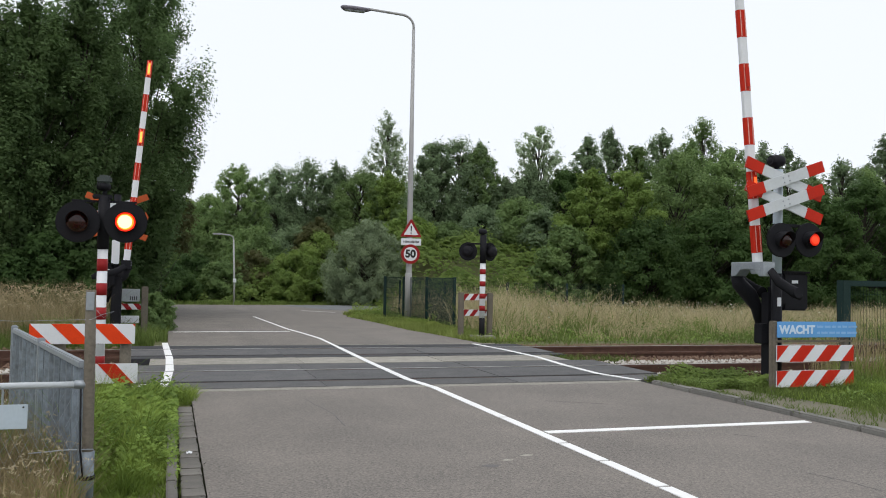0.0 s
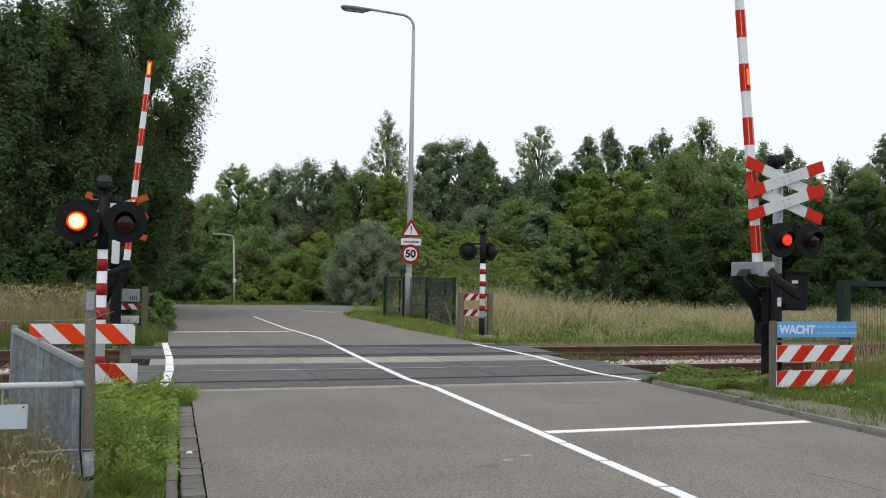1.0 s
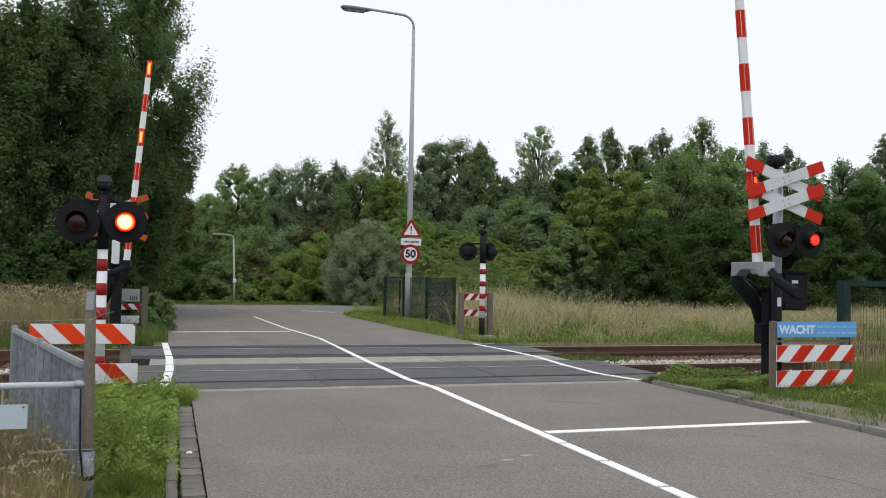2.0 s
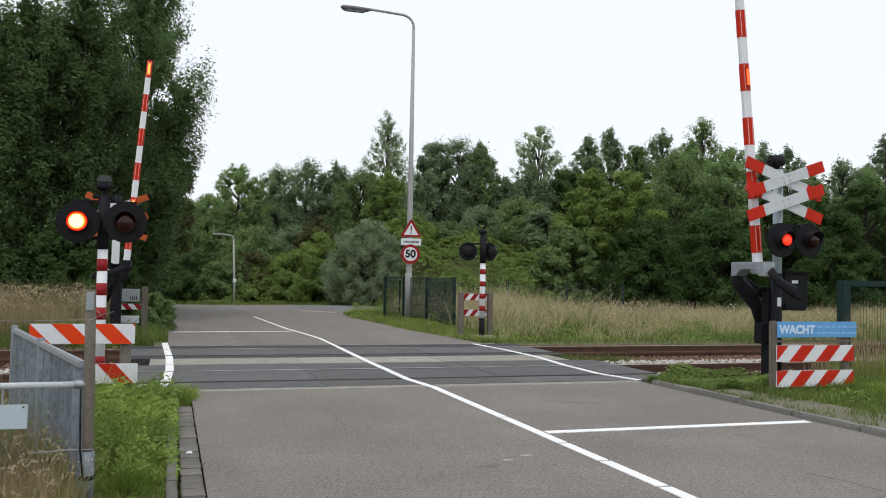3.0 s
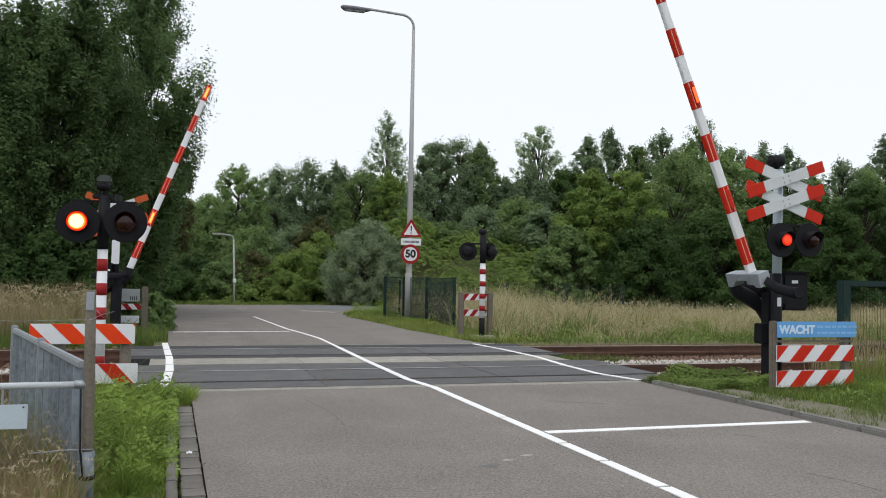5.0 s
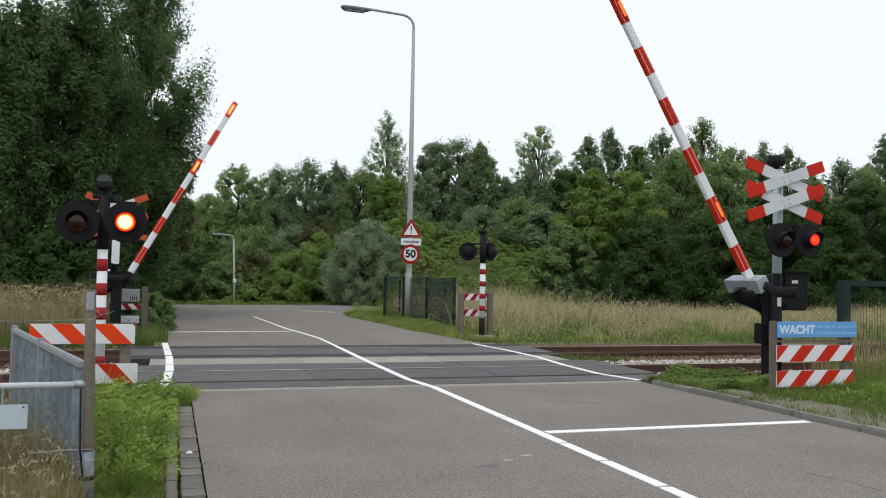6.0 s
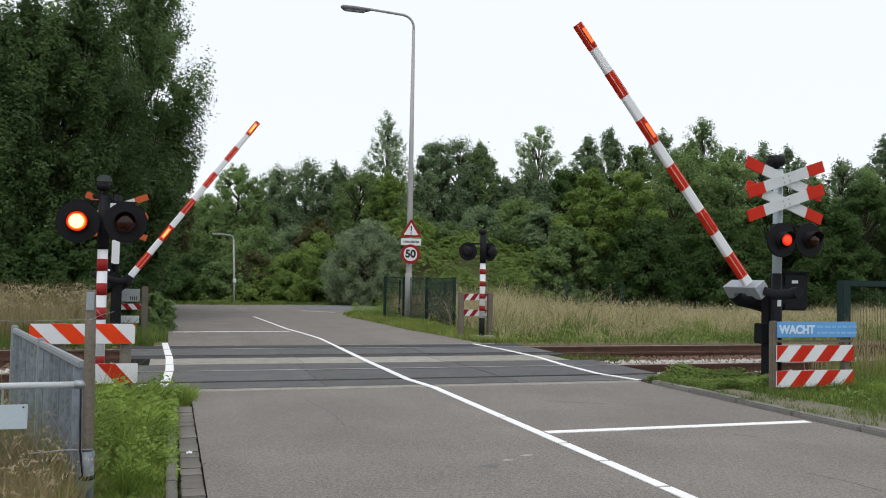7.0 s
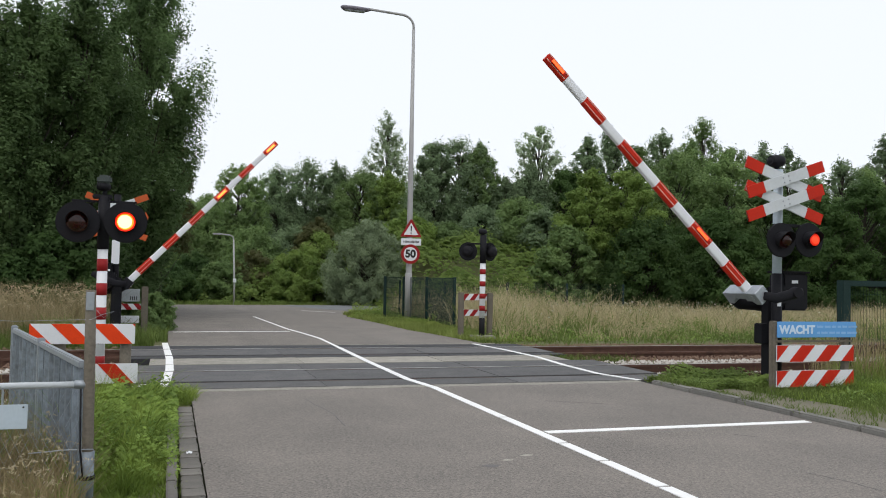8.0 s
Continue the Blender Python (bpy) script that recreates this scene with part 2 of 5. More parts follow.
def prism(outline, thick, m=None, bm=None):
    """A flat plate: outline in x, z, its thickness along y from 0 to -thick (towards the viewer's side)."""
    bm = bm or bmesh.new()
    m = m or Matrix()
    a = [bm.verts.new(m @ Vector((x, 0, z))) for x, z in outline]
    b = [bm.verts.new(m @ Vector((x, -thick, z))) for x, z in outline]
    k = len(outline)
    bm.faces.new(a)
    bm.faces.new(b[::-1])
    for i in range(k):
        bm.faces.new((a[i], b[i], b[(i + 1) % k], a[(i + 1) % k]))
    bmesh.ops.recalc_face_normals(bm, faces=bm.faces)
    return bm


def disc_outline(r, n=32, cx=0.0, cz=0.0):
    return [(cx + r * math.cos(2 * math.pi * i / n), cz + r * math.sin(2 * math.pi * i / n)) for i in range(n)]


def raw(name, verts, faces, material):
    """A mesh from arrays; faces all have the same number of corners."""
    me = bpy.data.meshes.new(name)
    n, k = faces.shape
    me.vertices.add(len(verts))
    me.vertices.foreach_set("co", np.ascontiguousarray(verts, dtype=np.float32).ravel())
    me.loops.add(n * k)
    me.loops.foreach_set("vertex_index", np.ascontiguousarray(faces, dtype=np.int32).ravel())
    me.polygons.add(n)
    me.polygons.foreach_set("loop_start", np.arange(0, n * k, k, dtype=np.int32))
    me.materials.append(material)
    me.update(calc_edges=True)
    return me


def unit(v):
    return v / np.maximum(np.linalg.norm(v, axis=1, keepdims=True), 1e-9)


def leaf_mesh(name, centres, facing, size, material, rng, slim=0.55):
    """Many small leaves, each a folded diamond of two triangles."""
    n = len(centres)
    nrm = unit(facing + rng.normal(0, 0.24, (n, 3)))
    a = unit(np.cross(nrm, rng.normal(0, 1, (n, 3))))
    b = np.cross(nrm, a)
    s = (size * rng.uniform(0.6, 1.35, n))[:, None]
    lift = nrm * s * 0.18
    v = np.stack([centres - a * s * 0.5, centres - b * s * slim * 0.5 + lift, centres + a * s * 0.5, centres + b * s * slim * 0.5 + lift], 1).reshape(-1, 3)
    f = np.arange(4 * n).reshape(n, 4)
    return raw(name, v, f, material)


def small_leaf_mesh(name, centres, facing, size, material, rng, slim=0.75, scatter=0.4):
    """Very many small leaves, each a pointed triangle."""
    n = len(centres)
    nrm = unit(unit(facing) + rng.normal(0, scatter, (n, 3)))
    a = unit(np.cross(nrm, rng.normal(0, 1, (n, 3))))
    b = np.cross(nrm, a)
    s = (size * rng.uniform(0.65, 1.35, n))[:, None]
    v = np.stack([centres - a * s * 0.45 - b * s * slim * 0.5, centres - a * s * 0.45 + b * s * slim * 0.5, centres + a * s * 0.55], 1).reshape(-1, 3)
    return raw(name, v, np.arange(3 * n).reshape(n, 3), material)


def blade_mesh(name, x, y, z, height, width, material, rng, bend=0.35):
    """Grass: each blade a bent strip that narrows to its tip."""
    n = len(x)
    ang = rng.uniform(0, 2 * math.pi, n)
    d = np.stack([np.cos(ang), np.sin(ang), np.zeros(n)], 1)
    lean_a = rng.uniform(0, 2 * math.pi, n)
    lean = np.stack([np.cos(lean_a), np.sin(lean_a), np.zeros(n)], 1) * (bend * height * rng.uniform(0.2, 1.2, n))[:, None]
    p0 = np.stack([x, y, z], 1)
    up = np.array([[0, 0, 1.0]]) * height[:, None]
    w = width[:, None]
    p1, p2 = p0 + up * 0.55 + lean * 0.3, p0 + up + lean
    v = np.stack([p0 - d * w, p0 + d * w, p1 + d * w * 0.8, p1 - d * w * 0.8, p2], 1).reshape(-1, 3)
    o = 5 * np.arange(n)[:, None, None]
    f = (o + np.array([[[0, 1, 2], [0, 2, 3], [3, 2, 4]]])).reshape(-1, 3)
    return raw(name, v, f, material)


def smooth(a, b, x):
    t = np.clip((np.asarray(x, float) - a) / (b - a), 0, 1)
    return t * t * (3 - 2 * t)


def land(x, y):
    """Height of the ground: level by the road, a bank behind the meadow and the junction."""
    x, y = np.asarray(x, float), np.asarray(y, float)
    foot = 47.5 - 12.5 * smooth(8, 14, x)
    bank = 3.0 * smooth(0, 10, y - foot) * (0.55 + 0.45 * smooth(6, 13, x))
    bank = bank * (1 - 0.6 * smooth(24, 34, x))
    return -0.05 + bank - 0.28 * smooth(11.2, 11.9, y) * (1 - smooth(18.4, 19.1, y))


# ---- setting: ground, road, tracks ----
def build_ground():
    xs = np.concatenate([np.linspace(-900, -70, 12), np.linspace(-60, 90, 151), np.linspace(100, 900, 12)])
    ys = np.concatenate([np.linspace(-900, -40, 10), np.linspace(-30, 10, 41), np.linspace(10.5, 20, 39), np.linspace(21, 100, 80), np.linspace(110, 1500, 12)])
    X, Y = np.meshgrid(xs, ys)
    Z = land(X, Y)
    n, k = X.shape
    i = np.arange(n * k).reshape(n, k)
    f = np.stack([i[:-1, :-1], i[:-1, 1:], i[1:, 1:], i[1:, :-1]], -1).reshape(-1, 4)
    ob = new("ground", raw("ground", np.stack([X, Y, Z], -1).reshape(-1, 3), f, SOIL))
    tagged(ob, "level grassy soil rising to a low bank", "ground", kind="structure")


def slab(name, outline, top, thick, material, label, category):
    """A level slab over an outline in x, y."""
    bm = bmesh.new()
    a = [bm.verts.new((x, y, top)) for x, y in outline]
    b = [bm.verts.new((x, y, top - thick)) for x, y in outline]
    bm.faces.new(a)
    bm.faces.new(b[::-1])
    k = len(outline)
    for i in range(k):
        bm.faces.new((a[i], b[i], b[(i + 1) % k], a[(i + 1) % k]))
    bmesh.ops.recalc_face_normals(bm, faces=bm.faces)
    ob = part(name, bm, material)
    return tagged(ob, label, category, kind="structure")


def ribbon(points, width):
    """A painted line along points, 4 mm thick."""
    bm = bmesh.new()
    pts = [Vector((x, y, 0)) for x, y in points]
    rows = []
    for i, p in enumerate(pts):
        d = (pts[min(i + 1, len(pts) - 1)] - pts[max(i - 1, 0)]).normalized()
        s = Vector((d.y, -d.x, 0)) * width / 2
        rows.append([bm.verts.new(p + s * k + Vector((0, 0, z))) for k, z in ((-1, 0.001), (-1, 0.008), (1, 0.008), (1, 0.001))])
    for a, b in zip(rows, rows[1:]):
        for k in range(3):
            bm.faces.new((a[k], a[k + 1], b[k + 1], b[k]))
    bm.faces.new(rows[0][::-1])
    bm.faces.new(rows[-1])
    bmesh.ops.recalc_face_normals(bm, faces=bm.faces)
    return bm


def build_road():
    slab("road_near", [(0.28, -30), (6.82, -30), (6.82, 11.22), (0.28, 11.22)], 0.0, 0.2, ASPHALT, "worn grey-brown asphalt road before the crossing", "road")
    slab("road_far", [(0.0, 18.62), (7.0, 18.62), (6.6, 26), (6.35, 31.5), (7.0, 34.6), (9.5, 36.9), (16, 38.6), (75, 45.5), (75, 51.5), (9, 44.2), (3, 43.2), (-14, 42.2), (-30, 42.0), (-30, 36.6), (-3, 36.8), (-0.6, 35), (-0.1, 31)], 0.0, 0.2, ASPHALT, "worn grey asphalt road running to a junction", "road")
    # a strip of newer surface where the side road joins
    slab("road_side", [(7.2, 37.2), (9.6, 38.2), (16, 39.6), (70, 46), (70, 50.8), (9, 43.6), (5.2, 43.1)], 0.006, 0.004, ASPHALT_DARK, "bluish grey side road surface", "road")
    cl = [(3.48, 11.24), (3.38, 12.1), (3.38, 14.8), (3.43, 17.7), (3.47, 20.4), (3.32, 22.4), (3.17, 24.0), (2.9, 31.1)]
    seams = [-12, 5.45, 6.35, 7.12, 8.6, 11.24]
    centre = thing("centre_line", "white painted centre line, cracked across in places", "road marking", (0, 0, 0), kind="structure")
    for y0, y1 in zip(seams, seams[1:]):
        part("painted_length", ribbon([(3.49, y0 + 0.02), (3.49, y1 - 0.02)], 0.105), LINE, centre)
    part("painted_length", ribbon(cl[:4], 0.105), LINE, centre)
    part("painted_length", ribbon([(3.43, 17.72)] + cl[4:], 0.08), LINE, centre)
    tagged(part("edge_line_right", ribbon([(6.72, 18.5), (6.85, 16.95), (6.88, 15.27), (6.71, 13.67), (6.67, 12.35), (6.88, 11.45)], 0.1), LINE), "white painted edge line over the crossing", "road marking", kind="structure")
    left = thing("edge_line_left", "white painted edge line over the crossing, cracked at the panel joints", "road marking", (0, 0, 0), kind="structure")
    bend = [(-0.08, 19.2), (-0.03, 17.45), (0.02, 15.7), (0.025, 13.86), (-0.02, 12.42), (-0.08, 11.75)]
    for y1, y0 in ((19.2, 18.64), (18.56, 17.66), (17.52, 16.32), (16.16, 14.64), (14.56, 13.66), (13.54, 12.32), (12.16, 11.75)):
        ys = np.linspace(y1, y0, 5)
        part("painted_length", ribbon([(float(np.interp(-v, [-b for _, b in bend], [a for a, _ in bend])), v) for v in ys], 0.125), LINE, left)
    tagged(part("edge_line_stub", ribbon([(-0.5, 11.85), (-0.36, 11.9), (-0.27, 12.05)], 0.12), LINE), "short end of a white painted line", "road marking", kind="structure")
    tagged(part("stop_line_near", ribbon([(3.57, 7.67), (6.72, 7.665)], 0.12), LINE), "white painted stop line", "road marking", kind="structure")
    tagged(part("stop_line_far", ribbon([(0.1, 22.78), (3.1, 23.0)], 0.11), LINE), "white painted stop line", "road marking", kind="structure")
    tagged(part("junction_line", ribbon([(6.6, 35.2), (5.4, 36.6)], 0.05), LINE), "short white line at the junction", "road marking", kind="structure")
    bm = bmesh.new()
    for cx, cy, rx, ry in ((2.5, 6.4, 0.085, 0.05),):
        ring = [bm.verts.new((cx + rx * math.cos(a) * (1 + 0.3 * math.sin(3 * a) + 0.15 * math.sin(5 * a)), cy + ry * math.sin(a) * (1 + 0.2 * math.cos(4 * a)), 0.0015)) for a in (i * math.pi / 10 for i in range(20))]
        bm.faces.new(ring)
    tagged(part("bitumen_patch", bm, PATCH), "small dark oil stain on the asphalt", "road stain", kind="structure")
    rnd = random.Random(11)
    for pts in (((5.4, 7.2), (5.58, 6.98)), ((4.9, 5.6), (5.0, 5.3), (5.02, 4.9)), ((1.6, 10.4), (1.75, 9.2), (1.7, 8.3)), ((4.5, 9.7), (5.3, 9.2)), ((2.0, 24.2), (2.1, 29.0)), ((4.6, 20.0), (4.8, 26.0))):
        line = []
        for (xa, ya), (xb, yb) in zip(pts, pts[1:]):
            for i in range(6):
                line.append((xa + (xb - xa) * i / 6 + rnd.uniform(-0.012, 0.012), ya + (yb - ya) * i / 6))
        crack = ribbon(line, 0.012)
        for v in crack.verts:
            v.co.z *= 0.2
        tagged(part("road_crack", crack, PATCH), "hairline dark crack in the asphalt", "road crack", kind="structure")
    bm = bmesh.new()
    for cx, cy, rx, ry in ((2.72, 6.58, 0.05, 0.03), (2.95, 6.72, 0.06, 0.03)):
        bm.faces.new([bm.verts.new((cx + rx * math.cos(a) * (1 + 0.2 * math.sin(2 * a)), cy + ry * math.sin(a), 0.0015)) for a in (i * math.pi / 8 for i in range(16))])
    tagged(part("light_patch", bm, CONCRETE), "pale specks worn into the asphalt", "road stain", kind="structure")


def build_tracks():
    for name, r_near, r_far in (("track_near", 12.22, 13.62), ("track_far", 16.2, 17.62)):
        mid = (r_near + r_far) / 2
        track = thing(name, "railway track with rusty rails on pale ballast", "railway track", (0, mid, 0), kind="structure")
        for y in (r_near - mid, r_far - mid):
            bm = bmesh.new()
            sunk = 0.0 if y > 0 else 0.014
            for c, s in (((8, y, -0.155 - sunk), (150, 0.13, 0.02)), ((8, y, -0.09 - sunk), (150, 0.025, 0.12)), ((8, y, -0.022 - sunk), (150, 0.068, 0.04))):
                box(c, s, 0.004, bm=bm)
            rail = part("rail", bm, RUST, track, "rusty steel rail")
            part("rail_head", box((8, y, 0.0015 - sunk), (150, 0.052, 0.008)), SHINE if y > 0 else RUST, rail, "worn bright running surface")
        sm = mesh_of("sleeper", box((0, 0, 0), (0.25, 2.5, 0.14), 0.02), CONCRETE)
        for i in range(-26, 60):
            x = i * 0.6
            if -1.0 < x < 8.0:
                continue
            part("sleeper", sm, None, track, at=pose(x, 0, -0.25))
        bm = bmesh.new()
        for x0, x1 in ((-67, -0.9), (7.9, 83)):
            a = [(x0, -2.1, -0.32), (x0, 2.1, -0.32), (x1, 2.1, -0.32), (x1, -2.1, -0.32)]
            b = [(x0, -1.8, -0.16), (x0, 1.8, -0.16), (x1, 1.8, -0.16), (x1, -1.8, -0.16)]
            va, vb = [bm.verts.new(p) for p in a], [bm.verts.new(p) for p in b]
            bm.faces.new(vb)
            for k in range(4):
                bm.faces.new((va[k], vb[k], vb[(k + 1) % 4], va[(k + 1) % 4]))
        bmesh.ops.recalc_face_normals(bm, faces=bm.faces)
        part("ballast_bed", bm, BED, track, at=pose(0, 0, -0.035))
        # loose stones
        rng = np.random.default_rng(5 if name == "track_near" else 6)
        n = 9000
        x = np.concatenate([rng.uniform(7.6, 26, n), rng.uniform(-9, -0.8, n // 4)])
        y = rng.uniform(-2.05, 2.05, len(x))
        c = np.stack([x, y, -0.19 + rng.uniform(0, 0.04, len(x)) - 0.1 * smooth(1.8, 2.1, np.abs(y)) + 0.11 * smooth(0.95, 1.5, np.abs(y))], 1)
        o = np.array([(1, 0, 0), (0, 1, 0), (-1, 0, 0), (0, -1, 0), (0, 0, 1), (0, 0, -1)], float)
        v = c[:, None, :] + o[None, :5] * rng.uniform(0.016, 0.042, (len(x), 5, 1))
        f = np.array([(0, 1, 4), (1, 2, 4), (2, 3, 4), (3, 0, 4)])
        f = (f[None] + 5 * np.arange(len(x))[:, None, None]).reshape(-1, 3)
        st = part("ballast_stones", raw("ballast_stones", v.reshape(-1, 3), f, STONE if name == "track_near" else STONE_RUSTY), None, track)
        tagged(st, "pale grey crushed stones", kind="stuff")


def build_crossing():
    deck = thing("crossing_deck", "dark rubber crossing panels between pale concrete strips", "level crossing deck", (0, 11.2, 0), kind="structure")
    part("sub_base", box((3.5, 3.7, -0.2), (8.4, 7.4, 0.06)), GROOVE, deck)
    rows = [(11.24, 11.5, CONCRETE, "concrete_strip", 2.8), (11.53, 12.17, RUBBER, "rubber_panel", 2.8), (12.32, 13.56, RUBBER, "rubber_panel", 2.8),
            (13.67, 14.6, RUBBER, "rubber_panel", 2.8), (14.63, 15.7, CONCRETE, "concrete_strip", 2.8), (15.73, 16.14, RUBBER_DARK, "rubber_panel", 2.8),
            (16.3, 17.55, RUBBER, "rubber_panel", 2.8), (17.68, 18.45, RUBBER_DARK, "rubber_panel", 2.8), (18.48, 18.6, CONCRETE, "concrete_strip", 2.8)]
    for y0, y1, material, name, step in rows:
        x0, x1 = (-0.75, 7.75) if material is not CONCRETE else (-0.3, 7.3)
        if y0 < 11.3:
            x0, x1 = 0.15, 6.85
        k = max(1, round((x1 - x0) / step))
        w = (x1 - x0) / k
        me = mesh_of(name, box((0, 0, -0.085), (w - 0.004, y1 - y0, 0.17), 0.006), material)
        for i in range(k):
            part(name, me, None, deck, at=pose(x0 + w * (i + 0.5), (y0 + y1) / 2 - 11.2, 0.0 - 0.003 * (i % 2)))


def build_kerbs():
    kerb = thing("kerb_right", "dark weathered concrete kerb beside the road", "kerb", (6.9, 0, 0), kind="structure")
    me = mesh_of("kerbstone", box((0, 0, -0.03), (0.14, 0.985, 0.24), 0.018), KERB)
    for i in range(-6, 11):
        part("kerbstone", me, None, kerb, at=pose(0.0, i + 0.55, -0.03 + 0.006 * math.sin(i * 2.3), 0, 0, 0.3 * math.sin(i * 1.7)))
    slab("verge_right", [(6.97, -6), (8.1, -6), (8.0, 4), (7.75, 8.5), (7.4, 10.4), (6.97, 11.1)], 0.05, 0.2, SAND, "sandy strip of verge behind the kerb", "verge")
    gut = thing("gutter_left", "row of worn grey pavers along the road edge", "gutter", (0.19, 0, 0), kind="structure")
    me = mesh_of("paver", box((0, 0, -0.05), (0.155, 0.21, 0.1), 0.006), PAVER)
    for i in range(26):
        part("paver", me, None, gut, at=pose(0.004 * math.sin(i * 3.1), 4.6 + i * 0.213, 0.0 + 0.005 * math.sin(i * 1.9), 0, 0, 1.2 * math.sin(i * 2.7)))
    ke = thing("kerb_left", "low sunken concrete edging along the verge", "kerb", (0.05, 0, 0), kind="structure")
    me = mesh_of("edging_stone", box((0, 0, -0.06), (0.075, 0.98, 0.16), 0.01), PAVER)
    for i in range(6):
        part("edging_stone", me, None, ke, at=pose(0, 4.9 + i, 0.0, 0, 0, 0.4 * math.sin(i * 2.0)))


build_ground()
build_road()
build_tracks()
build_crossing()
build_kerbs()


# ---- crossing equipment ----
# greyed white: shade on the crossbucks put into it; also the pipe's own grey
GREYED_WHITE = mat("greyed_white_paint", (0.6, 0.635, 0.66), (0.5, 0.53, 0.55), rough=0.5, scale=4, fine=40, amount=1.2, bump=0.03)
RUSSET = mat("faded_orange_foil", (0.5, 0.105, 0.03), (0.4, 0.08, 0.025), rough=0.5, scale=5, fine=50, amount=1, bump=0.03, gloss=0.15)
# pale pink for the reflections painted along the barrier bands
PINK = mat("pale_rib_glint", (0.78, 0.42, 0.36), (0.6, 0.22, 0.18), rough=0.4, scale=9, fine=60, bump=0)
CAP = mat("weathered_cap", (0.07, 0.085, 0.08), (0.04, 0.05, 0.048), rough=0.7, scale=9, fine=60)
LENSES = []        # (part, lit while the signal's first lamp is on)
ARMS = []          # (part, side, total turn)


def lens_mesh(rim_mat, middle_mat, core_mat, r=0.095):
    """A round insert with a lit face (front, -y) and a dark glass face (back)."""
    bm = bmesh.new()
    n = 28
    ring = [(math.cos(2 * math.pi * i / n), math.sin(2 * math.pi * i / n)) for i in range(n)]
    back = [bm.verts.new((r * c, 0.006, r * s)) for c, s in ring]
    front = [bm.verts.new((r * c, -0.006, r * s)) for c, s in ring]
    inner = [bm.verts.new((r * 0.84 * c, -0.013, r * 0.84 * s)) for c, s in ring]
    dome = [bm.verts.new((r * 0.6 * c, 0.03, r * 0.6 * s)) for c, s in ring]
    core = [bm.verts.new((r * 0.7 * c - 0.004, -0.022, r * 0.7 * s)) for c, s in ring]
    tip, mid = bm.verts.new((-0.004, -0.03, 0)), bm.verts.new((0, 0.04, 0))
    for i in range(n):
        j = (i + 1) % n
        for vs, k in (((back[i], back[j], dome[j], dome[i]), 0), ((dome[i], dome[j], mid), 0), ((back[j], back[i], front[i], front[j]), 0),
                      ((front[j], front[i], inner[i], inner[j]), 1), ((inner[j], inner[i], core[i], core[j]), 2), ((core[j], core[i], tip), 3)):
            f = bm.faces.new(vs)
            f.material_index, f.smooth = k, True
    bmesh.ops.recalc_face_normals(bm, faces=bm.faces)
    return mesh_of("lens", bm, (LENS_OFF, rim_mat, middle_mat, core_mat))


def hood_mesh(r=0.132, length=0.19):
    """A visor: a short tube, cut away below towards its front."""
    bm = bmesh.new()
    n = 30
    rows = []
    for rr in (r, r - 0.006):
        a = [bm.verts.new((rr * math.cos(t), 0, rr * math.sin(t))) for t in (2 * math.pi * i / n for i in range(n))]
        b = [bm.verts.new((rr * math.cos(t), -length * (0.3 + 0.7 * max(0.0, min(1.0, 0.55 + 0.75 * math.sin(t)))), rr * math.sin(t))) for t in (2 * math.pi * i / n for i in range(n))]
        rows.append((a, b))
    (a, b), (c, d) = rows
    for i in range(n):
        j = (i + 1) % n
        for vs in ((a[i], a[j], b[j], b[i]), (c[j], c[i], d[i], d[j]), (b[i], b[j], d[j], d[i])):
            bm.faces.new(vs).smooth = True
    bmesh.ops.recalc_face_normals(bm, faces=bm.faces)
    return mesh_of("hood", bm, BLACK)


HOOD = hood_mesh(0.122)
LENS_NEAR = lens_mesh(LIT_RED, LIT_ORANGE, LIT_WHITE, 0.112)
LENS_SIDE = lens_mesh(LIT_FAINT, LIT_FAINT, LIT_DIM, 0.09)


def signal_head(owner, x, y, z, first, lens, r=0.24, turn=0.0, dark=False):
    """A black target disc with its hood and the lens insert that turns its lit or its dark face outwards."""
    bm = prism(disc_outline(r, 40), 0.03)
    bmesh.ops.bevel(bm, geom=[e for e in bm.edges if abs(e.verts[0].co.y - e.verts[1].co.y) < 1e-4], offset=0.008, segments=2, affect="EDGES")
    tube([(0, 0, 0), (0, 0.12, 0), (0, 0.17, 0)], [0.15, 0.14, 0.06], 20, bm)
    head = part("signal_head", bm, BLACK, owner, "round black target disc", at=pose(x, y, z, 0, 0, turn))
    part("hood", HOOD, None, head, at=pose(0, -0.028, 0))
    ln = part("lens", lens, None, head, "red signal lens", at=pose(0, -0.135, 0, 0, 0, 180))
    if not dark:
        LENSES.append((ln, first, (0, -0.135, 0)))
    return head


def striped_pole(owner, z0, z1, r, red, n, share=0.5):
    """White pole with red bands."""
    part("pole", tube([(0, 0, z0), (0, 0, z1)], r, 18), WHITE, owner, "white pole with red bands")
    step = (z1 - z0) / (n + 1 - share)
    h = step * share
    for i in range(n):
        a = z0 + step * (i + 1) - h
        part("red_band", tube([(0, 0, a), (0, 0, a + h)], r + 0.003, 18), red, owner, "red band")


def bell(owner, z, k=1.0):
    bm = tube([(0, 0.02, z), (0, 0.02, z + 0.1 * k)], [0.05 * k, 0.04 * k], 14)
    prof = [(0.02, 0.08), (0.1, 0.1), (0.135, 0.15), (0.13, 0.21), (0.09, 0.25), (0.02, 0.265)]
    tube([(-0.02 * k, 0, z + b * k) for a, b in prof], [a * k for a, b in prof], 18, bm)
    tube([(-0.14 * k, -0.02, z + 0.18 * k), (-0.06 * k, -0.02, z + 0.18 * k)], [0.07 * k, 0.09 * k], 12, bm)
    part("bell", bm, BLACK, owner, "round black warning bell")


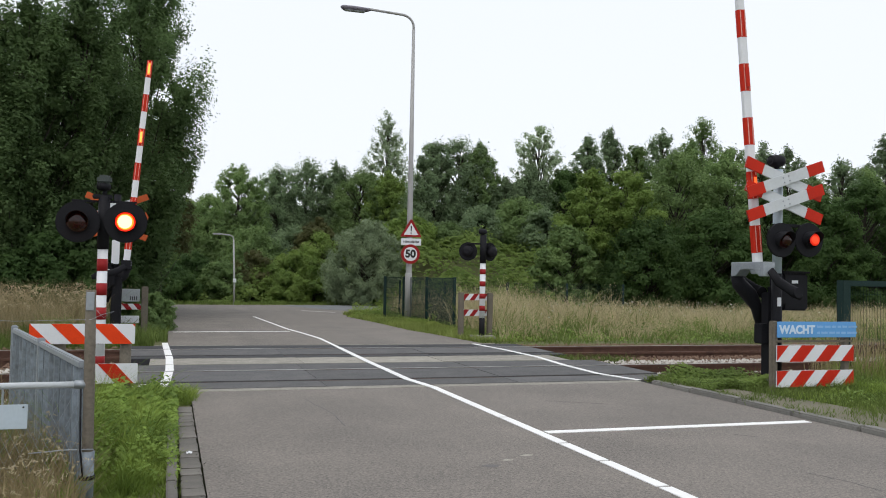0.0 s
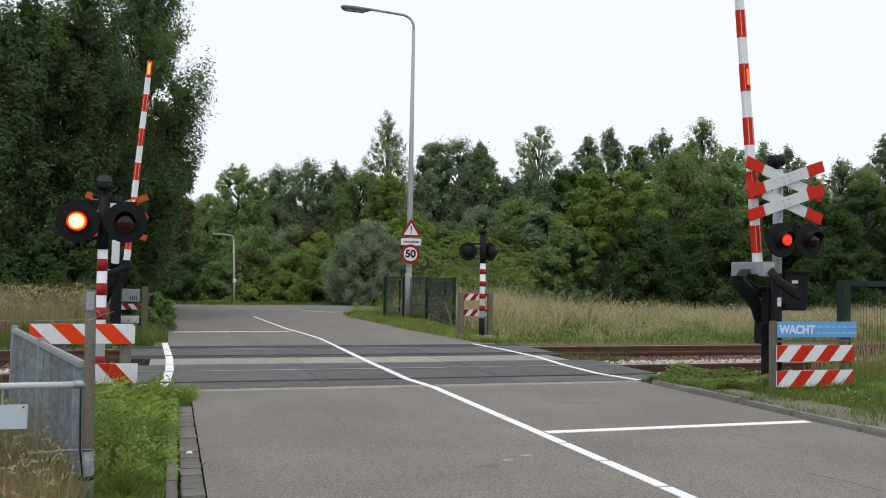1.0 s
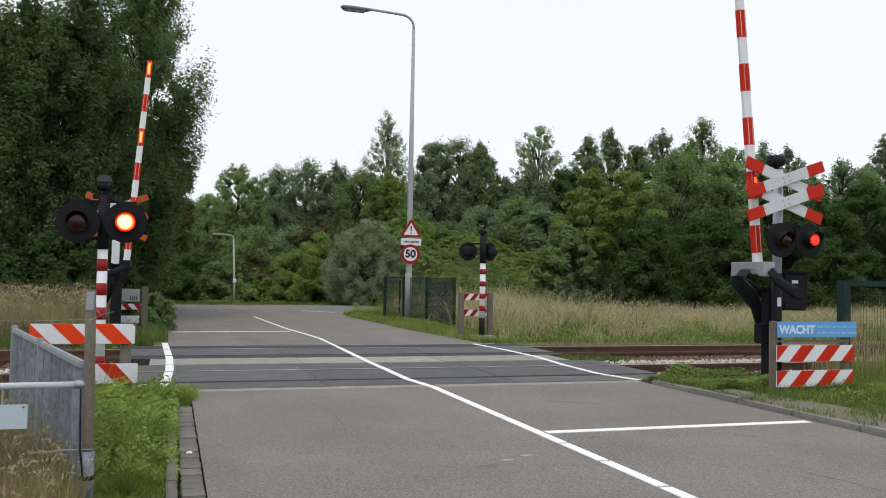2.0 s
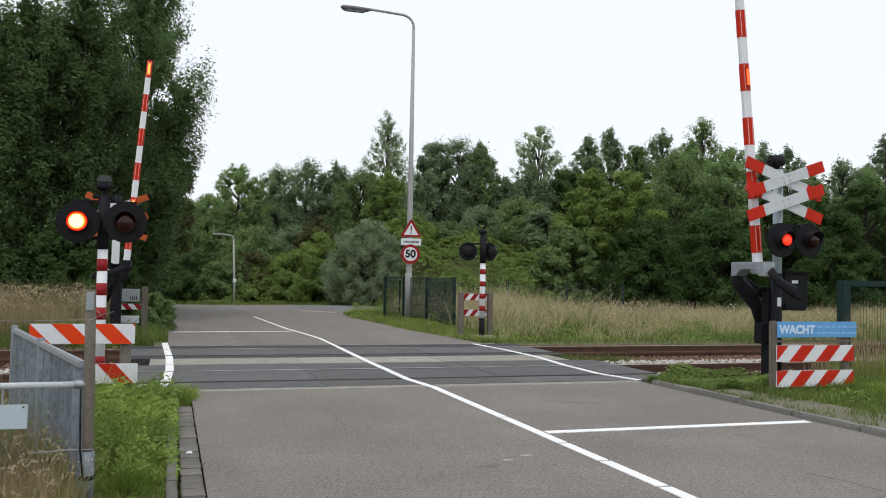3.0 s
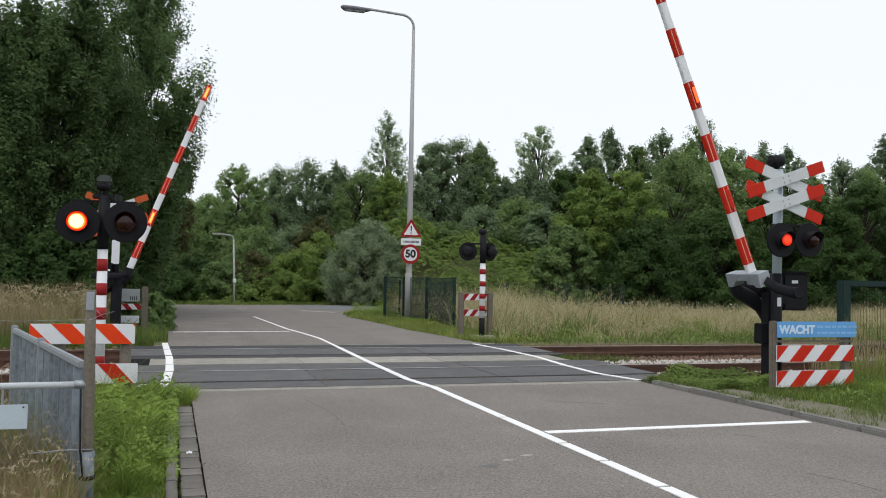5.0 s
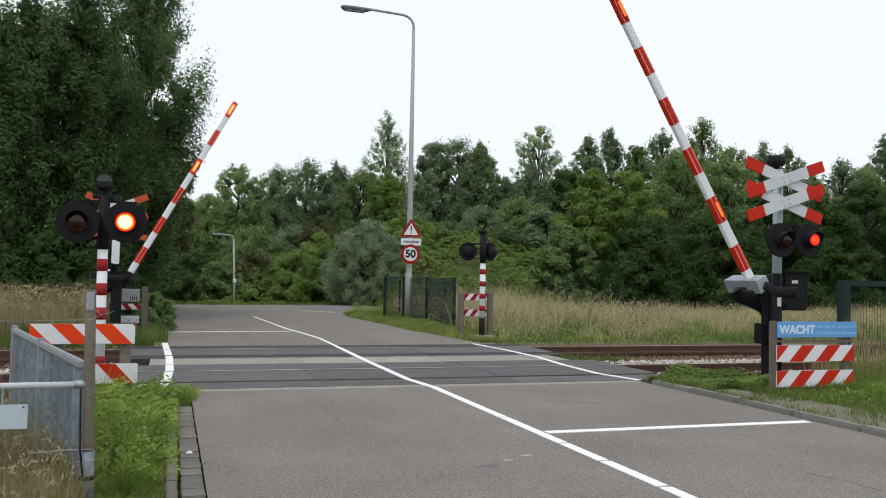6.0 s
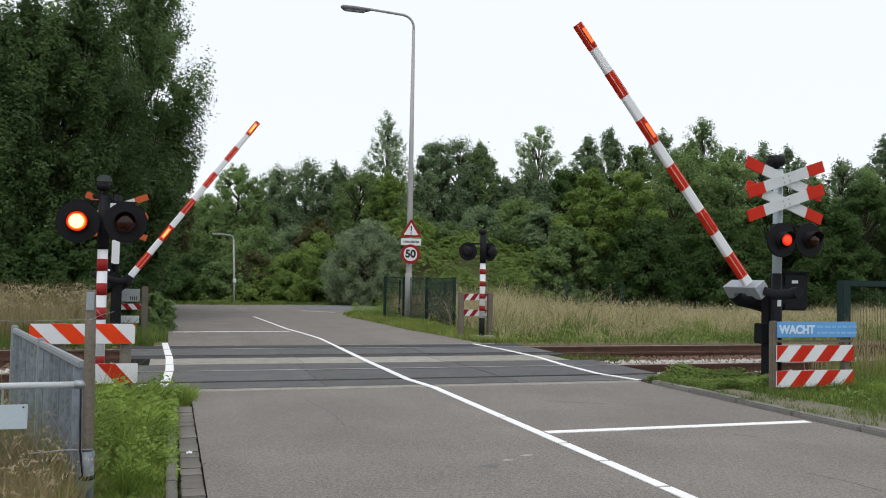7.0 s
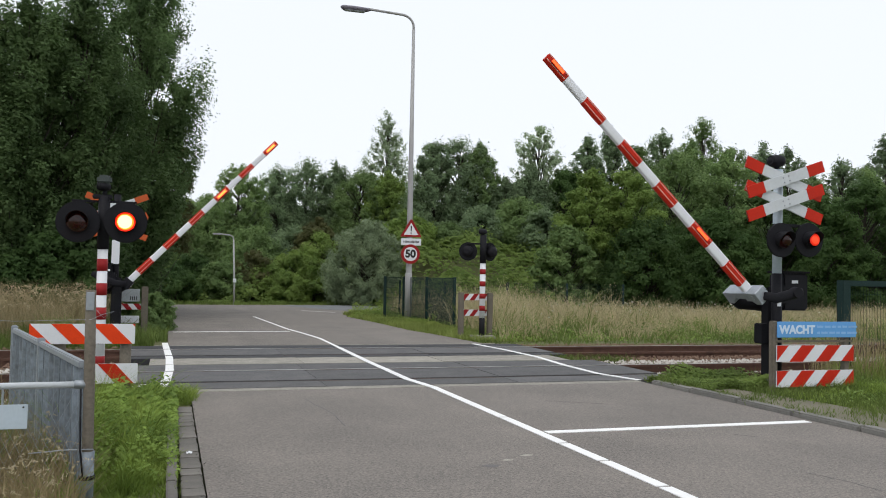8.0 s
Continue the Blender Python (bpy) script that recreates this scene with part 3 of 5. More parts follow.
BOLT = mesh_of("bolt", tube([(0, 0, 0), (0, -0.01, 0)], 0.011, 8), ZINC)


def cross_plank(owner, cx, cz, y, angle, half, w=0.125, ends=None):
    m = pose(cx, y, cz, 0, -angle, 0)
    pl = part("cross_plank", box((0, 0, 0), (2 * half, 0.025, w), 0.004), GREYED_WHITE, owner, "white plank with red ends", at=m)
    for s in (-1, 1):
        part("red_end", box((s * (half - 0.15), 0, 0), (0.3, 0.031, w + 0.006), 0.003), ends or RED, pl, "red reflecting end")
    for bx in (-0.05, 0.05):
        for bz in (-0.035, 0.035):
            part("bolt", BOLT, None, pl, at=pose(bx, -0.012, bz))


def build_signal_left():
    s = thing("crossing_signal", "striped signal pole with two flashing red lamps and a bell", "railway signal", (-0.77, 10.7, -0.05), group="crossing signals")
    striped_pole(s, 0.0, 1.85, 0.058, RED_DARK, 6)
    part("upper_post", tube([(0, 0, 1.82), (0, 0, 2.45)], 0.066, 18), BLACK, s)
    bm = box((0, 0.02, 2.385), (0.72, 0.04, 0.025), 0.006)
    box((-0.02, 0, 2.44), (0.22, 0.1, 0.05), 0.01, bm=bm)
    part("bracket", bm, BLACK, s)
    bell(s, 2.46, 0.6)
    part("bell_cap", box((-0.005, -0.01, 2.64), (0.16, 0.15, 0.1), 0.025), CAP, s, "grey-green cap of the bell")
    signal_head(s, -0.27, -0.1, 2.13, True, LENS_NEAR, turn=0)
    signal_head(s, 0.25, -0.1, 2.14, False, LENS_NEAR, turn=0)
    part("foot", box((0, 0, 0.04), (0.26, 0.26, 0.1), 0.02), CONCRETE, s)


def build_signal_right():
    s = thing("crossing_signal", "tall post with doubled crossbuck and two flashing red lamps", "railway signal", (8.56, 10.42, -0.05), group="crossing signals")
    part("lower_post", tube([(0, 0, 0), (0, 0, 1.72)], 0.075, 20), BLACK, s)
    part("upper_post", tube([(0, 0, 1.68), (0.02, 0, 3.27)], 0.068, 18), PLATE, s, "pale grey steel post")
    bell(s, 3.22)
    bm = box((0.07, -0.2, 2.42), (0.6, 0.05, 0.045), 0.006)
    box((0.0, -0.12, 2.42), (0.1, 0.2, 0.05), 0.006, bm=bm)
    part("bracket", bm, BLACK, s)
    signal_head(s, -0.17, -0.28, 2.2, True, LENS_SIDE, r=0.25, turn=0)
    signal_head(s, 0.315, -0.28, 2.215, False, LENS_SIDE, r=0.25, turn=0)
    for cz, y in ((3.09, -0.24), (2.75, -0.24)):
        cross_plank(s, -0.07, cz, y, -19, 0.7, 0.16)
        cross_plank(s, -0.07, cz, y - 0.032, 19, 0.7, 0.16)
    for cz in (3.09, 2.75):
        part("clamp", box((0.0, -0.13, cz), (0.14, 0.2, 0.08), 0.01), ZINC, s)
    part("number_plate", box((-0.02, -0.08, 1.3), (0.07, 0.006, 0.13), 0.002), WHITE, s, "small white plate")
    part("foot", box((0, 0, 0.03), (0.4, 0.4, 0.1), 0.02), CONCRETE, s)


def build_signal_far():
    s = thing("crossing_signal", "striped signal pole with two unlit lamps turned away", "railway signal", (7.72, 20.6, -0.05), group="crossing signals")
    part("base_post", tube([(0, 0, 0), (0, 0, 0.6)], 0.075, 16), BLACK, s)
    striped_pole(s, 0.55, 2.0, 0.075, RED_DARK, 4, 0.42)
    part("upper_post", tube([(0, 0, 1.97), (0, 0, 2.7)], 0.085, 16), BLACK, s)
    part("bracket", box((-0.1, 0.0, 2.47), (0.75, 0.05, 0.04), 0.006), BLACK, s)
    bell(s, 2.64, 0.85)
    signal_head(s, -0.4, 0.05, 2.27, True, LENS_SIDE, turn=150, dark=True)
    signal_head(s, 0.24, 0.1, 2.27, False, LENS_SIDE, turn=205, dark=True)
    part("foot", box((0, 0, 0.05), (0.6, 0.5, 0.1), 0.02), CONCRETE, s)


def arm_lamp_mesh(edge, core):
    """A lamp bar with a lit face (front) and a red face (back); it turns about its length."""
    bm = bmesh.new()
    box((0, 0.004, 0), (0.056, 0.012, 0.28), 0.0, bm=bm)
    for f in bm.faces:
        f.material_index = 0
    n = len(bm.faces)
    box((0, -0.008, 0), (0.056, 0.012, 0.28), 0.0, bm=bm)
    box((0, -0.017, 0), (0.042, 0.012, 0.23), 0.0, bm=bm)
    for i, f in enumerate(bm.faces):
        f.material_index = 0 if i < n else (1 if i < n + 6 else 2)
    return mesh_of("arm_lamp", bm, (RED, edge, core))


ARM_LAMPS = {-1: arm_lamp_mesh(RED, LIT_ARM), 1: arm_lamp_mesh(LIT_ARM, LIT_AMBER)}


def build_barrier(x, y, pivot_x, pivot_z, foot_x, foot_z, side, length, lean_deg, step, first_is_third, yoke_mat, box_w, label):
    """A half barrier; side -1 swings towards -x. The arm is built raised, leaning 4.3 degrees over the road."""
    b = thing("level_crossing_barrier", label, "level crossing barrier", (x, y, -0.05), group="half barriers")
    # pedestal and drive
    bm = box((0, 0.11, 0.72), (0.21, 0.2, 1.44), 0.02)
    part("pedestal", bm, BLACK, b, "black steel pedestal")
    part("foot", box((0, 0.1, 0.06), (0.55, 0.6, 0.16), 0.02), CONCRETE, b, "pale concrete foot")
    bx = -side * (0.115 + box_w / 2)
    bm = box((bx, 0.14, 1.45), (box_w, 0.34, 0.56), 0.03)
    box((bx, 0.14, 1.745), (box_w + 0.04, 0.38, 0.03), 0.01, bm=bm)
    box((bx * 0.4, 0.1, 1.4), (abs(bx) * 0.6, 0.3, 0.3), 0.03, bm=bm)
    dr = part("drive_box", bm, BLACK, b, "black drive cabinet")
    part("label_plate", box((bx * 0.92, -0.035, 1.6), (0.11, 0.006, 0.045), 0.002), WHITE, dr)
    if box_w > 0.3:
        part("side_box", box((side * 0.14, 0.12, 0.82), (0.16, 0.2, 0.3), 0.015), BLACK, b)
    # the arm, its own space at the pivot
    px, pz = pivot_x - x, pivot_z + 0.05
    lean = radians(lean_deg)
    root = Vector((foot_x - pivot_x, 0.0, foot_z - pivot_z))
    turned = Matrix.Translation(root) @ Matrix.Rotation(side * lean, 4, "Y")
    bm = bmesh.new()
    w0, w1 = 0.15, 0.118
    rows = []
    for t, w in ((-0.12, w0), (length * 0.5, (w0 + w1) / 2), (length, w1)):
        ring = []
        for i in range(16):
            a = 2 * math.pi * i / 16
            c, s_ = math.cos(a), math.sin(a)
            ring.append(bm.verts.new(turned @ Vector((w / 2 * math.copysign(abs(c) ** 0.5, c), 0.045 * math.copysign(abs(s_) ** 0.5, s_), t))))
        rows.append(ring)
    for p, q in zip(rows, rows[1:]):
        for i in range(16):
            bm.faces.new((p[i], p[(i + 1) % 16], q[(i + 1) % 16], q[i]))
    bm.faces.new(rows[0][::-1])
    bm.faces.new(rows[-1])
    bmesh.ops.recalc_face_normals(bm, faces=bm.faces)
    arm = part("arm", bm, WHITE, b, "white barrier arm with red bands", at=pose(px, -0.16, pz))
    k = 0
    while length - step * (2 * k + 1) > 0.05:
        t1, t0 = length - step * 2 * k, length - step * (2 * k + 1)
        wa, wb = (w0 + (w1 - w0) * t / length + 0.008 for t in (t0, t1))
        bm = bmesh.new()
        ra, rb = [], []
        for i in range(16):
            a = 2 * math.pi * i / 16
            c, s_ = math.cos(a), math.sin(a)
            ex, ey = math.copysign(abs(c) ** 0.5, c), math.copysign(abs(s_) ** 0.5, s_)
            ra.append(bm.verts.new(turned @ Vector((wa / 2 * ex, 0.049 * ey, t0))))
            rb.append(bm.verts.new(turned @ Vector((wb / 2 * ex, 0.049 * ey, t1 + 0.004))))
        for i in range(16):
            bm.faces.new((ra[i], ra[(i + 1) % 16], rb[(i + 1) % 16], rb[i]))
        bm.faces.new(ra[::-1])
        bm.faces.new(rb)
        bmesh.ops.recalc_face_normals(bm, faces=bm.faces)
        part("red_band", bm, RED, arm, "red reflecting band")
        # white reflections on the band's ribs, put in as two pale strips
        for dx in (-0.036, 0.036):
            part("glint_strip", box((dx, -0.051, (t0 + t1) / 2), (0.012, 0.008, t1 - t0 - 0.02), m=turned), PINK, arm, "pale reflection on the band's rib, put in as a strip")
        if k in (0, 2, 4):
            m = turned @ pose(0, -0.061, (t0 + t1) / 2)
            lamp = part("arm_lamp", ARM_LAMPS[side], None, arm, "small lamp bar on the arm", at=m)
            if k:
                LENSES.append((lamp, first_is_third == (k == 2), m))
        k += 1
    # yoke and cranks turn with the arm
    yc = root + Vector((0, 0.115, -0.05))
    bm = prism([(-0.37, -0.13), (-0.37, 0.08), (0.37, 0.08), (0.37, -0.13), (0.26, -0.13), (0.15, -0.03), (-0.15, -0.03), (-0.26, -0.13)], 0.2, Matrix.Translation(yc + Vector((-0.1, 0, 0))) @ Matrix.Rotation(radians(90), 4, "Z"))
    bmesh.ops.bevel(bm, geom=list(bm.edges), offset=0.008, segments=1, affect="EDGES")
    box((0, 0.0, -0.06), (0.18, 0.14, 0.16), 0.012, m=turned, bm=bm)
    part("yoke", bm, yoke_mat, arm, "bolted steel yoke")
    for bz in (-0.03, 0.03):
        for dy in (-0.28, 0.1):
            part("bolt", BOLT, None, arm, at=Matrix.Translation(yc + Vector((side * 0.1, dy, bz))) @ pose(0, 0, 0, 0, 0, 90 * side))
    for dy in (-0.275, 0.5):
        a = Vector((yc.x, dy, yc.z - 0.04))
        o = Vector((0, dy, 0))
        pts = [a, a.lerp(o, 0.35) + Vector((side * 0.02, 0, -0.05)), a.lerp(o, 0.75) + Vector((0, 0, -0.03)), o, o - (a - o) * 0.22]
        bm = tube(pts, [0.06, 0.075, 0.075, 0.088, 0.05], 14)
        for v in bm.verts:
            v.co.y = dy + (v.co.y - dy) * 0.4
        part("crank", bm, BLACK, arm, "flat black crank arm")
        part("hub", tube([(0, dy - 0.06, 0), (0, dy + 0.06, 0)], 0.075, 20), BLACK, arm)
    a = Vector((yc.x, 0.5, yc.z - 0.1))
    part("counterweight", tube([a, a + Vector((-side * 0.06, 0, -0.14)), a + Vector((-side * 0.24, 0, -0.3)), a + Vector((-side * 0.38, 0, -0.5)), a + Vector((-side * 0.43, 0, -0.78))], [0.08, 0.11, 0.12, 0.09, 0.05], 14), BLACK, arm, "curved black counterweight")
    ARMS.append((arm, side, (px, -0.16, pz)))
    return b


def diagonal(w, h, x0, x1, slope):
    """A slanting stripe from the plank's foot (x0 to x1) leaning by slope, clipped to its ends; None outside."""
    poly = [(x0, 0.0), (x1, 0.0), (x1 + slope, h), (x0 + slope, h)]
    for sign, lim in ((1, 0.0), (-1, -w)):
        out = []
        for i, p in enumerate(poly):
            q = poly[(i + 1) % len(poly)]
            a, b = sign * p[0] - lim, sign * q[0] - lim
            if a >= 0:
                out.append(p)
            if (a >= 0) != (b >= 0):
                t = a / (a - b)
                out.append((p[0] + t * (q[0] - p[0]), p[1] + t * (q[1] - p[1])))
        poly = out
    return poly if len(poly) > 2 else None


def striped_plank(owner, x, z, w, h, period, red_w, start, slope, red, name="plank"):
    pl = part(name, box((w / 2, 0.012, h / 2), (w, 0.024, h), 0.003), WHITE, owner, "white plank with slanting red stripes", at=pose(x, 0, z))
    k = -3
    while start + k * period < w + abs(slope):
        poly = diagonal(w, h, start + k * period, start + k * period + red_w, slope)
        if poly:
            part("red_stripe", prism(poly, 0.003), red, pl, "red reflecting stripe")
        k += 1
    return pl


def build_board_left():
    b = thing("striped_barricade", "orange and white striped planks on weathered timber posts", "barricade", (-1.47, 10.3, -0.05), group="striped barricades")
    striped_plank(b, 0.0, 0.74, 1.1, 0.225, 0.425, 0.21, 0.015, -0.22, ORANGE)
    striped_plank(b, 0.08, 0.29, 1.06, 0.225, 0.425, 0.19, 0.405, -0.2, RED)
    for x in (0.3, 1.0):
        part("timber_post", tube([(x, 0.1, -0.03), (x, 0.1, 0.93)], 0.065, 12), TIMBER, b, "weathered round timber post")


def build_board_right():
    b = thing("striped_barricade", "red and white striped planks under a blue sign on timber posts", "barricade", (7.98, 9.7, 0.0), group="striped barricades")
    striped_plank(b, 0.0, 0.44, 1.31, 0.225, 0.445, 0.225, -0.24, 0.21, RED)
    striped_plank(b, 0.0, 0.09, 1.31, 0.225, 0.445, 0.225, -0.24, 0.21, RED)
    for x in (0.0, 1.23):
        part("timber_post", box((x, 0.08, 0.47), (0.09, 0.09, 1.06), 0.012), TIMBER, b, "weathered square timber post")
    part("back_rail", box((0.65, 0.03, 0.72), (1.3, 0.03, 0.03), 0.004), TIMBER, b)
    sg = part("sign_board", box((0.675, -0.0, 0.885), (1.35, 0.024, 0.22), 0.006), BLUE, b, "blue sign board")
    write("WACHT", 0.158, (0.03, -0.0135, 0.832), PALE, sg, "pale lettering")
    for i, (x0, x1, z) in enumerate(((0.66, 1.31, 0.925), (0.66, 1.31, 0.84))):
        bm = bmesh.new()
        rnd = random.Random(i)
        x = x0
        while x < x1:
            w = rnd.uniform(0.04, 0.12)
            box((min(x + w / 2, x1), -0.0135, z), (w, 0.003, 0.03), bm=bm)
            x += w + 0.025
        part("lettering_line", bm, BLUE_TEXT, sg)


def build_board_far():
    b = thing("striped_barricade", "small red and white planks between two timber posts", "barricade", (7.15, 20.78, -0.05), group="striped barricades")
    striped_plank(b, 0.0, 1.0, 0.8, 0.17, 0.26, 0.13, 0.02, 0.13, RED_DARK)
    striped_plank(b, 0.0, 0.59, 0.8, 0.17, 0.26, 0.13, 0.02, 0.13, RED_DARK)
    for x in (0.04, 0.84):
        part("timber_post", box((x, -0.03, 0.58), (0.14, 0.1, 1.24), 0.015), TIMBER, b, "weathered timber post")
    b = thing("striped_barricade", "striped plank, grey signs and a timber post beside the barrier", "barricade", (-1.25, 21.3, -0.05), group="striped barricades")
    striped_plank(b, 0.0, 0.68, 0.6, 0.14, 0.26, 0.13, 0.02, -0.12, RED_DARK)
    part("grey_plate", box((0.28, 0, 1.02), (0.58, 0.03, 0.3), 0.01), GREY_BOX, b, "grey plate with dark bars")
    bm = bmesh.new()
    for i in range(4):
        box((0.36 + i * 0.045, -0.018, 0.95), (0.02, 0.004, 0.09), bm=bm)
    part("dark_bars", bm, DARK_TEXT, b)
    part("white_plate", box((0.32, 0, 0.45), (0.5, 0.03, 0.17), 0.008), WHITE, b)
    part("timber_post", box((0.68, 0.02, 0.6), (0.15, 0.13, 1.26), 0.015), TIMBER, b, "weathered timber post")
    part("timber_post", box((0.02, 0.06, 0.5), (0.12, 0.1, 1.06), 0.015), TIMBER, b, "weathered timber post")


def write(text, size, at, material, owner, label="", centre=False):
    """Built-in lettering as a flat mesh, upright, facing -y."""
    cu = bpy.data.curves.new("lettering", "FONT")
    cu.body, cu.size, cu.extrude, cu.offset = text, size, 0.002, size * 0.045
    if centre:
        cu.align_x, cu.align_y = "CENTER", "CENTER"
    tmp = new("lettering_curve", cu)
    bpy.context.view_layer.update()
    me = bpy.data.meshes.new_from_object(tmp.evaluated_get(bpy.context.evaluated_depsgraph_get()))
    bpy.data.objects.remove(tmp)
    me.materials.clear()
    me.materials.append(material)
    return part("lettering", me, None, owner, label, at=pose(*at, 90, 0, 0))


def build_lamp_post():
    p = thing("street_lamp", "tall grey street lamp post with a bent arm", "street lamp", (8.17, 29.4, -0.05))
    pts = [(0, 0, 0), (0, 0, 1.2), (0.0, 0, 5.5), (0.0, 0, 10.6)]
    part("base", tube([(0, 0, 0), (0, 0, 1.7), (0, 0, 1.75)], [0.13, 0.125, 0.1], 16), LAMP_GREY, p)
    part("pole", tube(pts, [0.12, 0.115, 0.09, 0.055], 16), LAMP_GREY, p, "tapered grey pole")
    arm = [(0, 0, 10.5)] + [(-0.45 + 0.45 * math.cos(a), 0, 10.68 + 0.42 * math.sin(a)) for a in (radians(d) for d in range(0, 91, 15))] + [(-1.1, 0, 11.13), (-1.75, 0, 11.16)]
    part("arm", tube(arm, 0.045, 12), LAMP_GREY, p)
    prof = [(-1.6, 0.03), (-1.75, 0.1), (-2.2, 0.13), (-2.6, 0.12), (-2.7, 0.05)]
    bm = tube([(x, 0, 11.13) for x, r in prof], [r for x, r in prof], 14)
    for v in bm.verts:
        v.co.z = 11.13 + (v.co.z - 11.13) * (0.6 if v.co.z > 11.13 else 0.9)
    ho = part("lamp_housing", bm, LAMP_HOUSING, p, "long grey lamp housing")
    part("diffuser", box((-2.2, 0, 11.03), (0.75, 0.17, 0.05), 0.02), GREY_BOX, ho)
    # signs on the pole
    tri = thing("warning_sign", "red-bordered triangular warning sign on the lamp post", "traffic sign", (8.18, 29.24, 2.98))
    part("plate", prism([(-0.4, 0), (0.4, 0), (0.035, 0.62), (-0.035, 0.62)], 0.012), RED_DARK, tri)
    part("face", prism([(-0.27, 0.07), (0.27, 0.07), (0.0, 0.5)], 0.004, Matrix.Translation((0, -0.012, 0))), WHITE, tri)
    bm = prism([(-0.018, 0.2), (0.018, 0.2), (0.026, 0.4), (-0.026, 0.4)], 0.003, Matrix.Translation((0, -0.017, 0)))
    prism(disc_outline(0.027, 14, 0, 0.135), 0.003, Matrix.Translation((0, -0.017, 0)), bm)
    part("exclamation_mark", bm, DARK_TEXT, tri)
    sub = thing("sub_plate", "small white plate with a line of dark lettering", "traffic sign", (8.19, 29.24, 2.7))
    part("plate", box((0, 0, 0.1), (0.74, 0.012, 0.25), 0.01), WHITE, sub)
    bm = bmesh.new()
    rnd = random.Random(3)
    x = -0.29
    while x < 0.27:
        box((x + 0.018, -0.008, 0.1), (0.03, 0.004, rnd.choice((0.06, 0.06, 0.085))), bm=bm)
        x += 0.046
    part("lettering_line", bm, DARK_TEXT, sub)
    rd = thing("speed_sign", "round red-bordered speed limit sign reading 50", "traffic sign", (8.17, 29.24, 2.36))
    part("plate", prism(disc_outline(0.35, 40), 0.014), RED_DARK, rd, "red rim")
    fc = part("face", prism(disc_outline(0.25, 40), 0.004, Matrix.Translation((0, -0.014, 0))), WHITE, rd)
    write("50", 0.38, (0, -0.02, 0.0), DARK_TEXT, rd, "black numerals", centre=True)


def build_far_lamp():
    p = thing("street_lamp", "slim pale street lamp at the junction", "street lamp", (3.15, 45.0, -0.05))
    part("pole", tube([(0, 0, 0), (0, 0, 1.0), (-0.1, 0, 3.4)], [0.06, 0.05, 0.04], 10), LAMP_GREY, p)
    part("arm", tube([(-0.1, 0, 3.35), (-0.14, 0, 3.52), (-0.3, 0, 3.6), (-0.85, 0, 3.65)], 0.035, 8), LAMP_GREY, p)
    part("lamp_housing", box((-0.95, 0, 3.64), (0.4, 0.14, 0.09), 0.03), LAMP_GREY, p)
    part("plate", box((0, -0.08, 1.25), (0.17, 0.03, 0.2), 0.01), WHITE, p, "small white plate")
    q = thing("street_lamp", "distant slim street lamp among dark trees", "street lamp", (-0.55, 57.0, -0.05))
    part("pole", tube([(0, 0, 0), (0, 0, 3.0)], 0.04, 8), LAMP_HOUSING, q)
    part("lamp_housing", box((-0.35, 0, 3.02), (0.8, 0.14, 0.07), 0.02), LAMP_GREY, q)


def fence_run(name, label, points, z_top, spacing_bars=0.055, post=0.04, posts=True, wire=0.012):
    """Green steel mesh fence along points."""
    f = thing(name, label, "fence", (points[0][0], points[0][1], -0.05))
    ox, oy = points[0]
    for i, (x, y) in enumerate(points):
        if posts:
            part("post", box((x - ox, y - oy, z_top / 2), (post * 2, post * 2, z_top), 0.008), GREEN_STEEL, f)
    for (xa, ya), (xb, yb) in zip(points, points[1:]):
        bm = bmesh.new()
        d = math.hypot(xb - xa, yb - ya)
        k = max(2, int(d / spacing_bars))
        for i in range(1, k):
            t = i / k
            box((xa - ox + (xb - xa) * t, ya - oy + (yb - ya) * t, z_top / 2 + 0.02), (wire, wire, z_top - 0.08), bm=bm)
        m = Matrix.Translation(((xa + xb) / 2 - ox, (ya + yb) / 2 - oy, 0)) @ Matrix.Rotation(math.atan2(yb - ya, xb - xa), 4, "Z")
        for j in range(9):
            box((0, 0, 0.06 + j * (z_top - 0.1) / 8), (d, wire, wire), m=m, bm=bm)
        part("mesh_panel", bm, GREEN_STEEL, f)
    return f


def build_fences():
    fence_run("mesh_fence", "dark green steel mesh fence beside the lamp post", [(7.6, 30.6), (8.12, 29.82), (8.42, 27.94), (8.55, 25.33)], 1.6, 0.036, post=0.045, wire=0.008)
    fence_run("mesh_fence", "dark green wire fence behind the meadow", [(8.6, 32.2), (10.41, 32), (13.08, 32), (15.75, 32), (18.4, 32)], 1.45, 0.1, post=0.04, wire=0.005)
    g = fence_run("mesh_fence", "dark green mesh fence by the track", [(10.9, 11.6), (12.6, 11.6), (14.3, 11.6)], 1.65, 0.06, post=0.08, wire=0.0035)
    part("top_rail", box((1.7, 0, 1.6), (3.4, 0.07, 0.1), 0.012), GREEN_STEEL, g)


